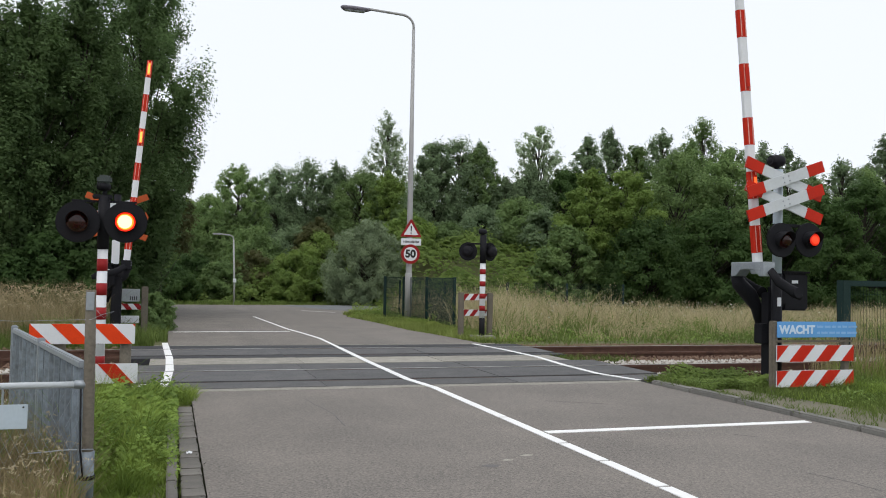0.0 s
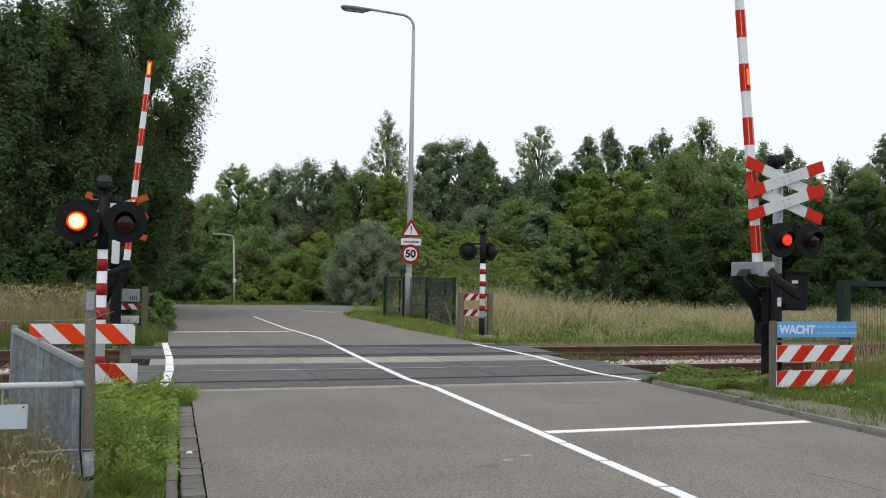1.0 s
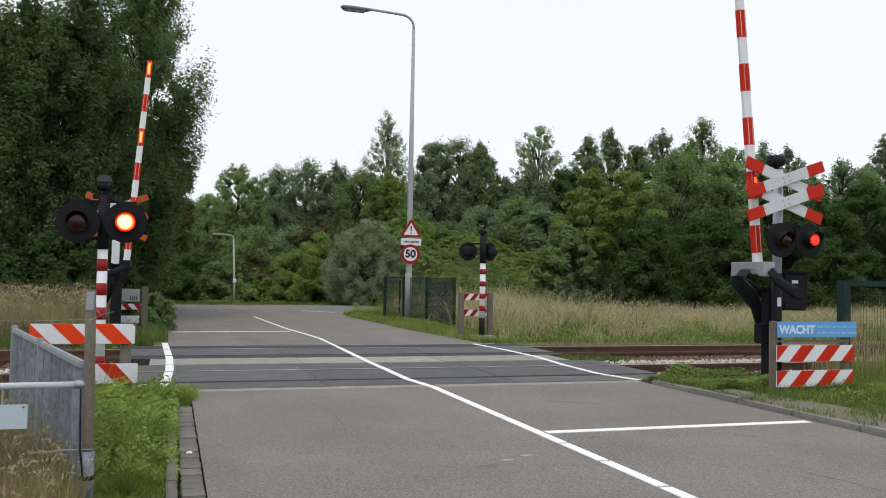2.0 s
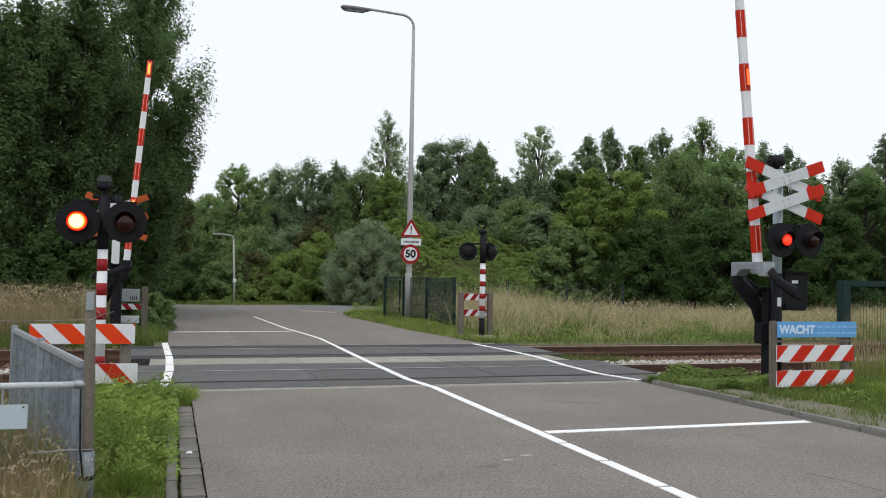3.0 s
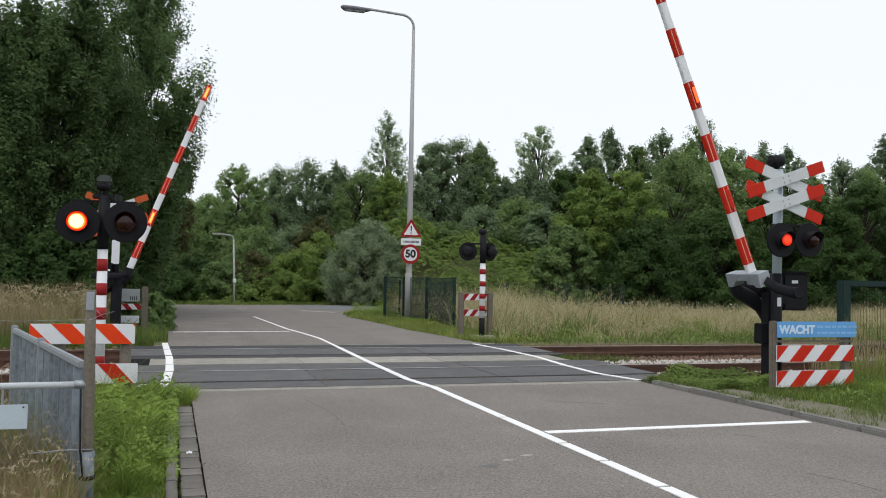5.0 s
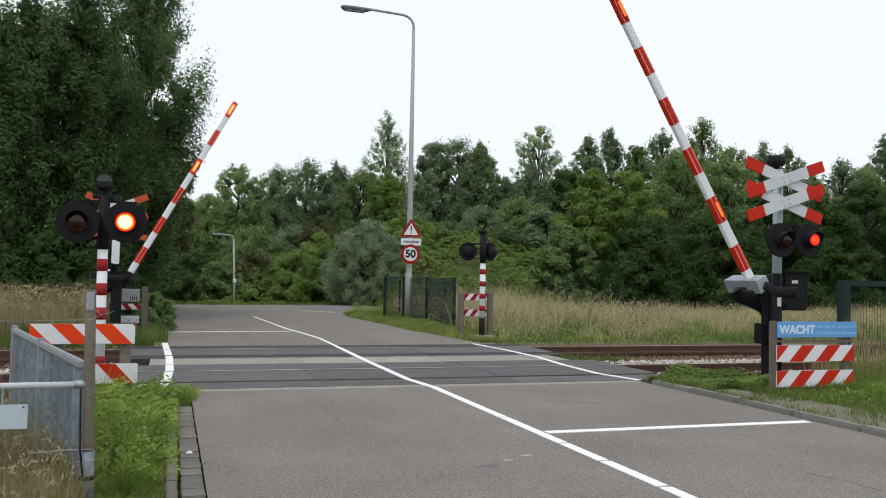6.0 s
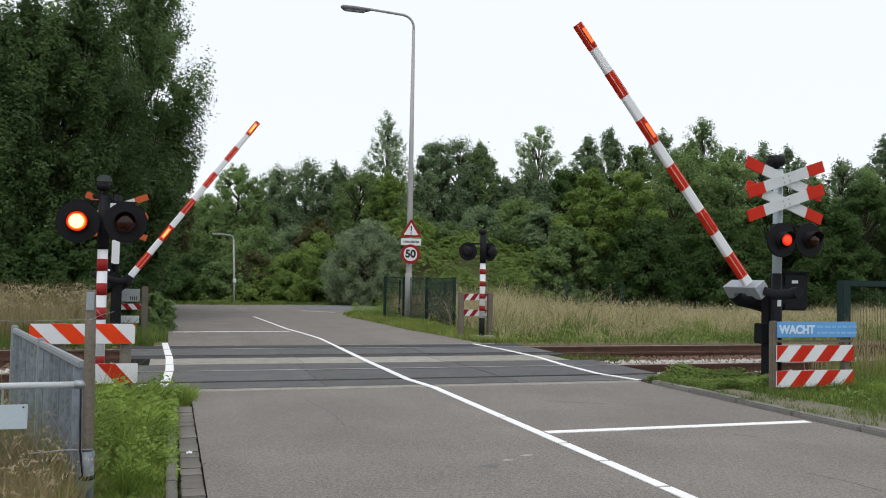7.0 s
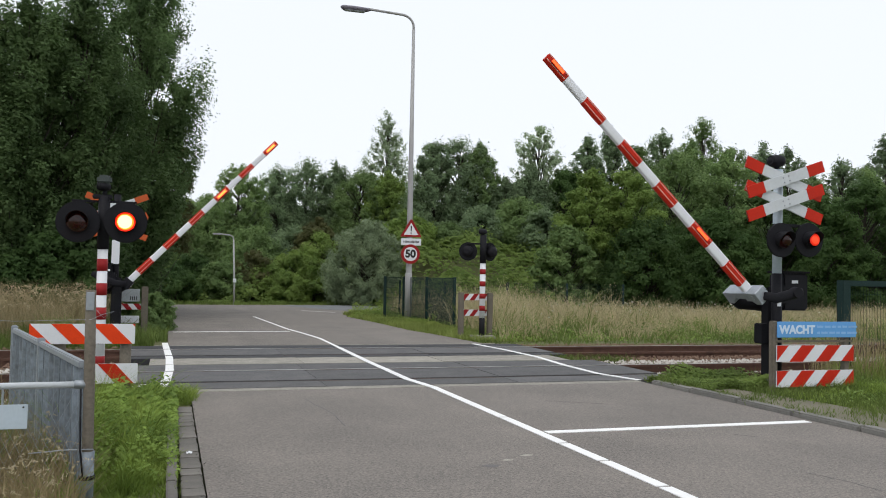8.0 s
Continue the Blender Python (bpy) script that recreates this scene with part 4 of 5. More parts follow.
def build_left_foreground():
    # sheet metal fence running back to the track
    ax, ay, bx, by = -1.53, 9.75, -0.54, 6.12
    f = thing("sheet_metal_fence", "galvanised sheet fence, dull and stained, with a pipe top rail", "fence", (bx, by, -0.05))
    n = 2
    for i in range(n):
        p, q = Vector((bx, by, 0)).lerp(Vector((ax, ay, 0)), i / n), Vector((bx, by, 0)).lerp(Vector((ax, ay, 0)), (i + 1) / n)
        d = q - p
        L = d.length
        m = Matrix.Translation(p - Vector((bx, by, 0))) @ Matrix.Rotation(math.atan2(d.y, d.x), 4, "Z")
        k = 7
        for j in range(k):
            x0 = L * 0.985 * j / k
            x1 = L * 0.985 * (j + 1) / k - 0.006
            lift = 0.004 * math.sin(j * 2.3 + i)
            prof = [(x0, 0.012), (x0 + 0.02, -0.012), (x1 - 0.06, -0.012), (x1 - 0.04, 0.012), (x1, 0.012)]
            bm = bmesh.new()
            rows = [[bm.verts.new(m @ Vector((x, off + dy + lift, z))) for dy, z in ((0, 0.02), (0, 0.9 + lift), (0.006, 0.9 + lift), (0.006, 0.02))] for x, off in prof]
            for a, b in zip(rows, rows[1:]):
                for c in range(4):
                    bm.faces.new((a[c], a[(c + 1) % 4], b[(c + 1) % 4], b[c]))
            bm.faces.new(rows[0][::-1])
            bm.faces.new(rows[-1])
            bmesh.ops.recalc_face_normals(bm, faces=bm.faces)
            part("sheet", bm, SHEET, f, "galvanised sheet")
        part("top_rail", box((L / 2, 0, 0.93), (L * 0.99, 0.05, 0.05), 0.01, m=m), ZINC, f)
        part("post", box((L, 0, 0.48), (0.06, 0.06, 1.0), 0.008, m=m), ZINC, f)
    w = thing("timber_post", "split grey timber post with a metal sleeve and wire", "post", (-0.485, 6.0, -0.05))
    bm = tube([(0, 0, 0), (0.0, 0, 0.5), (-0.005, 0, 1.0), (-0.01, 0, 1.43)], [0.036, 0.036, 0.035, 0.033], 14)
    part("shaft", bm, TIMBER, w)
    sl = part("sleeve", tube([(0, 0, 0), (0, 0, 0.38)], 0.044, 16), SHEET, w, "galvanised sleeve")
    part("ring", tube([(0, 0, 0.2), (0, 0, 0.225)], 0.052, 16), BLACK, sl)
    part("cap_strap", box((-0.01, -0.035, 1.36), (0.05, 0.012, 0.12), 0.004), ZINC, w)
    bm = tube([(-0.05, -0.03, 0.79), (-0.045, -0.05, 0.6), (-0.04, -0.05, 0.4), (-0.02, -0.055, 0.22)], 0.006, 8)
    part("cable", bm, BLACK, w, "black hanging cable")
    bm = tube([(0.03, -0.03, 1.3), (0.07, 0.02, 1.25), (0.13, 0.05, 1.29), (0.06, 0.0, 1.27), (0.0, -0.04, 1.24), (-0.5, 0.3, 1.21), (-1.6, 0.9, 1.22)], 0.0016, 6)
    tube([(-0.35, 0.0, 0.38), (-0.15, -0.04, 0.4), (0.04, -0.045, 0.4)], 0.004, 6, bm)
    part("wire", bm, ZINC, w, "loose fence wire")
    r = thing("handrail", "pale pipe rail clamped to the timber post", "rail", (-0.5, 6.0, 0.0))
    part("pipe", tube([(-2.2, 0.02, 0.755), (-0.05, 0, 0.765)], 0.021, 16), GREYED_WHITE, r)
    part("clamp", tube([(-0.075, 0, 0.765), (0.0, 0, 0.765)], 0.029, 14), ZINC, r)
    part("support", tube([(-2.0, 0.02, -0.05), (-2.0, 0.02, 0.75)], 0.02, 10), ZINC, r)
    bm = bmesh.new()
    for j in range(34):
        for s in (-1, 1):
            x = -2.1 + j * 0.06
            tube([(x - s * 0.18, 0.03, 0.02), (x + s * 0.18, 0.03, 0.74)], 0.0011, 4, bm, caps=False)
    tagged(part("chain_link", bm, ZINC, r, "fine chain-link wire"), kind="stuff")
    p = thing("blank_plate", "blank white plate hung under the pipe rail", "sign", (-0.945, 5.98, 0.49))
    part("plate", box((0, 0, 0.08), (0.2, 0.006, 0.155), 0.002), PLATE, p)
    part("hanger", box((-0.05, 0.01, 0.21), (0.012, 0.006, 0.12)), ZINC, p)
    bm = tube([(0.075, -0.003, 0.14), (0.075, -0.008, 0.14)], 0.006, 8)
    part("bolt", bm, DARK_TEXT, p)


build_signal_left()
build_signal_right()
build_signal_far()
build_barrier(8.61, 10.5, 8.6, 1.393, 8.158, 1.8, -1, 4.506, 5.16, 0.3945, True, ZINC, 0.46, "half barrier with red and white arm on a black pedestal")
build_barrier(-1.16, 20.5, -1.53, 1.43, -0.96, 1.75, 1, 4.62, 4.6, 0.395, False, BLACK, 0.2, "half barrier with red and white arm beyond the tracks")
build_board_left()
build_board_right()
build_board_far()
build_lamp_post()
build_far_lamp()
build_fences()
build_left_foreground()


def build_left_crossbuck():
    s = thing("crossbuck_post", "white and red crossbuck on a dark post beside the far barrier", "railway sign", (-1.22, 20.86, -0.05))
    part("post", tube([(0, 0, 0), (0, 0, 3.35)], 0.08, 14), BLACK, s)
    part("white_plate", box((0.0, -0.1, 2.02), (0.17, 0.01, 0.55), 0.01), WHITE, s, "narrow white plate")
    cross_plank(s, 0.0, 3.05, -0.1, -22, 0.72, 0.14, RUSSET)
    cross_plank(s, 0.0, 3.05, -0.132, 22, 0.72, 0.14, RUSSET)
    cross_plank(s, 0.0, 2.62, -0.1, -22, 0.72, 0.14, RUSSET)
    cross_plank(s, 0.0, 2.62, -0.132, 22, 0.72, 0.14, RUSSET)


build_left_crossbuck()


def build_litter():
    p = thing("paper_scrap", "crumpled white scrap of paper in the gutter", "litter", (0.19, 7.41, 0.004))
    bm = bmesh.new()
    bmesh.ops.create_grid(bm, x_segments=5, y_segments=5, size=0.024)
    rnd = random.Random(4)
    for v in bm.verts:
        v.co.z = rnd.uniform(0.0, 0.015)
    part("sheet", bm, WHITE, p)


build_litter()


# ---- planting ----
ROWS = {"poplar_tree": "row of poplars", "broadleaf_tree": "trees on the bank", "hazel_tree": "trees beside the meadow", "aspen_tree": "aspens above the treeline", "roadside_shrub": "roadside shrubs", "backdrop_tree": "trees closing the row"}

def tree(name, label, x, y, height, radius, leaves, material, seed, low=0.12, size=0.12, boughs=70, bough=0.3, pointed=1.0, trunk_r=0.14, mid=0.38, tall=0.8, shoot=0.8, lean=0.0, foot=0.3):
    """A tapered trunk with limbs that end in boughs, each bough a tuft of leaves round its twigs; the boughs fill an uneven outline.
    bough: a bough's size beside the crown's; tall: its height beside its width; shoot: how far twigs stand out of it; lean: its tilt outwards."""
    rng = np.random.default_rng(seed)
    z0 = float(land(x, y)) - 0.05
    t = thing(name, label, "tree" if height > 4.5 else "bush", (x, y, z0), group=ROWS.get(name, ""))
    u = (np.arange(boughs) + rng.uniform(0, 1, boughs)) / boughs
    a = np.arange(boughs) * 2.39996 + rng.normal(0, 0.35, boughs)
    e = np.where(u > mid, (u - mid) / (1.0 - mid), (mid - u) / (mid + foot))
    prof = np.maximum(0.08, (1 - np.clip(e, 0, 1) ** (2.1 * pointed)) ** 0.62)
    rb = radius * bough * rng.uniform(0.55, 1.35, boughs) * (1 - 0.35 * u)
    out = np.where(rng.uniform(0, 1, boughs) < 0.78, rng.uniform(0.82, 1.06, boughs), rng.uniform(0.2, 0.7, boughs))
    r = np.maximum(0.0, radius * prof * (1 + 0.1 * np.sin(3 * a + seed)) - 0.75 * rb) * out
    z = height * low + (height * (1 - low) - rb * tall * 1.1) * u * rng.uniform(0.93, 1.03, boughs) + 0.3 * rb
    c = np.stack([r * np.cos(a), r * np.sin(a), z], 1)
    away = np.stack([np.cos(a), np.sin(a), np.zeros(boughs)], 1)
    # twigs of each bough, most of them upwards and outwards
    twigs = unit(rng.normal(0, 1, (boughs, 11, 3)).reshape(-1, 3) + np.repeat(0.5 * away + np.array([[0, 0, 0.45]]), 11, 0)).reshape(boughs, 11, 3)
    w = rb ** 2
    k = rng.choice(boughs, leaves, p=w / w.sum())
    d = unit(rng.normal(0, 1, (leaves, 3)) + 0.45 * away[k] + np.array([[0, 0, 0.3]]))
    reach = rng.uniform(0, 1, (boughs, 11)) ** 1.5
    ti = rng.integers(0, 11, leaves)
    tw = twigs[k, ti]
    on = rng.uniform(0, 1, leaves) < 0.5
    d = np.where(on[:, None], unit(0.4 * d + tw), d)
    rho = np.where(on, 0.35 + (0.55 + shoot * reach[k, ti]) * rng.uniform(0, 1, leaves) ** 0.6, 1 - 0.5 * rng.uniform(0, 1, leaves) ** 2)
    p = d * (rho * rb[k])[:, None]
    p[:, 2] *= tall
    p += away[k] * (lean * p[:, 2])[:, None] + c[k]
    p[:, 2] = np.maximum(p[:, 2], 0.05)
    crown = part("crown", small_leaf_mesh("crown", p, d + np.array([[0, 0, 0.45]]), size, material, rng, scatter=0.3), None, t, "uneven crown of small leaves")
    # larger leaves added inside the crown to block the sky behind it
    n = leaves // 6
    k = rng.choice(boughs, n, p=w / w.sum())
    q = c[k] * np.array([[0.8, 0.8, 0.97]]) + unit(rng.normal(0, 1, (n, 3))) * (0.55 * rb[k] * rng.uniform(0.2, 1, n))[:, None]
    part("inner_leaves", small_leaf_mesh("inner_leaves", q, rng.normal(0, 1, (n, 3)), size * 2.4, material, rng), None, crown)
    top = height * 0.86
    bm = tube([(0, 0, -0.1), (0.03 * radius, 0, top * 0.3), (-0.03 * radius, 0.02, top * 0.65), (0, 0, top)], [trunk_r, trunk_r * 0.8, trunk_r * 0.5, trunk_r * 0.12], 9)
    for j in range(boughs):
        q1 = Vector(c[j])
        q0 = Vector((0.04 * c[j][0], 0.04 * c[j][1], max(0.05, min(z[j] - 0.7 * r[j] - 0.1 * height * (1 + lean), top))))
        tube([q0, q0.lerp(q1, 0.5) - Vector((0, 0, 0.06 * r[j])), q1], [trunk_r * 0.26, trunk_r * 0.14, trunk_r * 0.04], 4, bm, caps=False)
    part("trunk", bm, BARK, t, "trunk with limbs")
    return t


def build_trees():
    # tall row beside the road
    rows = [(-1.15, 31, 13.4, 2.5), (-2.7, 27, 10.4, 1.9), (-4.0, 26, 9.7, 1.8), (-5.4, 25.5, 9.5, 1.8), (-6.9, 25, 9.6, 1.9), (-2.6, 36, 12.4, 2.0), (-4.4, 34, 12.2, 2.1), (-7.0, 31, 11.4, 2.3), (-9.0, 27, 10.8, 2.3)]
    for i, (x, y, h, r) in enumerate(rows):
        tree("poplar_tree", "tall dark green poplar with upswept branches", x, y, h, r, (72000 if i == 0 else 54000) if i < 5 else 16000, POPLAR, 100 + i, low=0.02, size=0.096 if i < 5 else 0.13, mid=0.63 if i == 0 else 0.5, boughs=130, bough=0.25, pointed=0.45 if i == 0 else 0.75, trunk_r=0.17, tall=2.0, shoot=0.8, lean=0.45, foot=0.03 if i == 0 else 0.3)
    tree("plum_tree", "dusky dark tree behind the poplars", -0.5, 38, 8.6, 1.5, 18000, COPPER, 131, low=0.3, size=0.11, boughs=90, bough=0.22, shoot=1.1)
    # far treeline: place, height, half width
    far = [(1.2, 66, 5.7, 1.9, FRESH), (-0.2, 60, 3.4, 1.8, OAK), (2.6, 64, 5.9, 1.9, OAK), (4.2, 58, 7.5, 2.0, OAK), (2.8, 57, 4.2, 1.7, OAK), (7.1, 62, 7.8, 2.2, DUSKY), (9.5, 63, 8.0, 3.0, DUSKY), (11.3, 61, 7.1, 1.8, DUSKY),
           (12.5, 58, 6.2, 2.0, OAK), (14.2, 57, 5.9, 1.8, FRESH), (15.5, 55, 4.6, 1.6, OAK), (16.0, 52, 7.5, 1.6, DUSKY), (18.1, 53, 8.2, 2.7, DUSKY), (19.2, 52, 7.6, 1.5, OAK), (20.6, 51, 5.2, 1.6, DUSKY), (21.9, 50, 5.9, 1.7, DUSKY),
           (24.4, 50, 6.0, 1.6, DARK_LEAF), (27.0, 52, 8.9, 1.8, DUSKY), (29.4, 53, 10.4, 1.5, DUSKY), (30.8, 52, 9.8, 1.7, OAK), (31.7, 50, 10.5, 1.9, DUSKY), (32.5, 48, 9.7, 1.7, OAK), (35.5, 48, 9.9, 2.1, OAK), (37.4, 47, 9.7, 2.0, DUSKY),
           (38.6, 46, 9.5, 1.5, DUSKY), (40.7, 46, 7.9, 1.7, OAK), (43.1, 46, 9.2, 2.0, DUSKY), (45.1, 46, 8.7, 1.7, OAK), (48.9, 48, 11.4, 1.9, DUSKY)]
    for i, (x, y, h, r, m) in enumerate(far):
        tree("broadleaf_tree", "dense mid-green broadleaf tree on the bank", x, y, h, r * 1.08, 20000, m, 200 + i, low=0.02, size=0.125, boughs=160, bough=0.225, mid=0.5, tall=1.05, shoot=1.1)
    for i, (x, y, h, r) in enumerate(((-6, 68, 6.0, 5.0), (1, 70, 4.4, 4.5), (8, 70, 6.2, 4.5), (15, 68, 4.6, 4.5), (21, 66, 4.2, 4.2), (27, 62, 6.5, 4.0), (33, 62, 9.0, 4.2), (40, 60, 9.0, 4.5), (47, 58, 8.0, 4.5), (54, 54, 9.0, 4.5))):
        tree("backdrop_tree", "broad dark tree closing the row behind", x, y, h, r, 6000, DUSKY, 260 + i, low=0.0, size=0.42, boughs=70)
    for i, (x, y, h, r, m) in enumerate(((14.9, 60, 10.6, 2.2, WILLOW), (23.4, 52, 9.1, 1.8, WILLOW), (34.8, 50, 12.2, 2.3, OAK))):
        tree("aspen_tree", "slender pale aspen standing above the treeline", x, y, h, r, 15000, m, 301 + i, low=0.25, size=0.1, boughs=110, bough=0.2, pointed=1.0 if i == 1 else 0.55, mid=0.55 if i == 1 else 0.3, tall=1.1, shoot=1.4, lean=0.4)
    for i, (x, y, h, r, m) in enumerate(((15.3, 47, 1.9, 1.7, OAK), (17.6, 47, 3.0, 2.1, DUSKY), (19.5, 46, 3.6, 2.1, OAK), (20.2, 44, 2.8, 1.7, DUSKY), (8.6, 52, 4.2, 1.6, COPPER), (7.4, 54, 3.5, 2.2, DUSKY), (4.8, 53, 3.7, 2.1, OAK))):
        tree("broadleaf_tree", "rounded green tree on the bramble bank", x, y, h, r, 14000, m, 320 + i, low=0.02, size=0.13, boughs=70)
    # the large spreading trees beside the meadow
    big = [(17.7, 36, 4.2, 1.5, OAK), (19.5, 37, 6.8, 1.9, FRESH), (21.0, 36, 7.0, 2.1, FRESH), (24.3, 37, 8.0, 2.8, OAK), (26.5, 36, 8.2, 2.4, OAK), (20.9, 34, 4.6, 2.4, DARK_LEAF), (24.2, 34, 5.3, 2.5, DARK_LEAF), (27.7, 34, 6.4, 2.5, DARK_LEAF), (30.2, 33.5, 6.0, 2.0, DARK_LEAF), (32.8, 33.5, 7.0, 2.4, DARK_LEAF), (36.2, 34, 7.7, 2.5, DARK_LEAF)]
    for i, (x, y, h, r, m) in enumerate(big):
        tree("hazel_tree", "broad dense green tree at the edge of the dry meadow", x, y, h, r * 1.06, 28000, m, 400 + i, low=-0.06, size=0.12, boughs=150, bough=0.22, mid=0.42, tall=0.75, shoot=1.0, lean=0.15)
    tree("willow_bush", "round grey-green willow bush at the junction", 10.05, 44.5, 4.75, 2.2, 52000, WILLOW, 501, low=0.0, size=0.085, boughs=150, bough=0.2, mid=0.42, tall=1.2, shoot=0.8)
    # understorey along the junction
    low = [(1.3, 50, 2.7, 1.6, DARK_LEAF), (2.9, 49, 2.4, 1.6, OAK), (4.5, 49.5, 2.9, 1.5, COPPER), (5.4, 49, 2.3, 1.5, BRAMBLE), (7.0, 50, 3.0, 2.0, BRAMBLE), (8.6, 50.5, 3.8, 1.9, BRAMBLE), (6.0, 47.6, 1.9, 1.5, BRAMBLE), (8.0, 48.5, 2.6, 1.6, BRAMBLE), (0.2, 47, 2.0, 1.5, DARK_LEAF), (-2.5, 50, 4.0, 2.4, DARK_LEAF), (-5.5, 50, 5.0, 2.6, OAK), (12.6, 46, 2.4, 1.7, BRAMBLE)]
    for i, (x, y, h, r, m) in enumerate(low):
        tree("roadside_shrub", "leafy green shrub along the junction", x, y, h, r, 10000, m, 600 + i, low=0.0, size=0.12, boughs=50)
    for i, (x, y, h, r) in enumerate(((-0.35, 23.6, 1.15, 0.5), (-0.55, 22.4, 0.75, 0.4), (-0.25, 25.4, 0.8, 0.45))):
        tree("roadside_shrub", "low green bush at the edge of the far road", x, y, h, r, 5000, OAK, 650 + i, low=0.0, size=0.06, boughs=36, trunk_r=0.02)
    # shrubs under the poplars, their shade put into a darker leaf colour
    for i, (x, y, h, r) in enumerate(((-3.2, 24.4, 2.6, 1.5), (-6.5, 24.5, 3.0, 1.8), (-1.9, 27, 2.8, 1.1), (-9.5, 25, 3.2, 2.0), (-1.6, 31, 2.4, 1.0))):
        tree("roadside_shrub", "shrub under the poplars, shade put into its dark leaves", x, y, h, r, 14000, DARK_LEAF, 700 + i, low=0.0, size=0.1, boughs=50)


def bramble_bank():
    rng = np.random.default_rng(9)
    n = 62000
    x, y = rng.uniform(-6, 27, n), rng.uniform(33.5, 53, n)
    foot = 46.5 - 12.0 * smooth(8, 14, x)
    keep = y > foot - 0.3 + rng.uniform(0, 0.8, n)
    x, y = x[keep], y[keep]
    lump = 0.45 * (np.sin(x * 1.7 + np.sin(y * 1.1)) + np.cos(y * 1.9 + x * 0.6)) + 0.25 * np.sin(x * 4.1 + y * 3.3)
    z = land(x, y) + np.clip(0.55 + lump, 0.1, None) * rng.uniform(0.2, 1.0, len(x)) ** 0.4
    f = np.stack([np.zeros(len(x)), -0.5 * np.ones(len(x)), np.ones(len(x))], 1)
    ob = new("bramble_thicket", leaf_mesh("bramble_thicket", np.stack([x, y, z], 1), f, 0.24, BRAMBLE, rng, 0.7))
    tagged(ob, "tangled green brambles covering the bank", "brambles", kind="stuff")


def grass(name, label, rng, x, y, height, width, material, bend=0.35):
    z = land(x, y)
    ob = new(name, blade_mesh(name, x, y, z, height, width, material, rng, bend))
    return tagged(ob, label, "grass", kind="stuff")


def plumes(name, label, rng, x, y, z, length, material, size):
    """Feathery seed heads: small husks strung along a drooping stalk."""
    n, m = len(x), 18
    t = np.tile(np.linspace(0, 1, m), n)
    own = np.repeat(np.arange(n), m)
    ang, ln = rng.uniform(0, 2 * math.pi, n)[own], (length * rng.uniform(0.6, 1.3, n))[own]
    c = np.stack([x[own] + np.cos(ang) * ln * 0.8 * t ** 1.5, y[own] + np.sin(ang) * ln * 0.8 * t ** 1.5, z[own] + ln * (t - 0.75 * t * t)], 1)
    c += rng.normal(0, 0.06, c.shape) * (ln * (1.05 - t))[:, None]
    ob = new(name, leaf_mesh(name, c, rng.normal(0, 1, c.shape), size, material, rng, 0.3))
    return tagged(ob, label, "grass", kind="stuff")


def patchy(rng, x, y, s=1.0):
    return 0.5 + 0.25 * (np.sin(x * 1.9 * s + np.sin(y * 1.3 * s)) + np.cos(y * 2.3 * s + x * 0.7 * s))


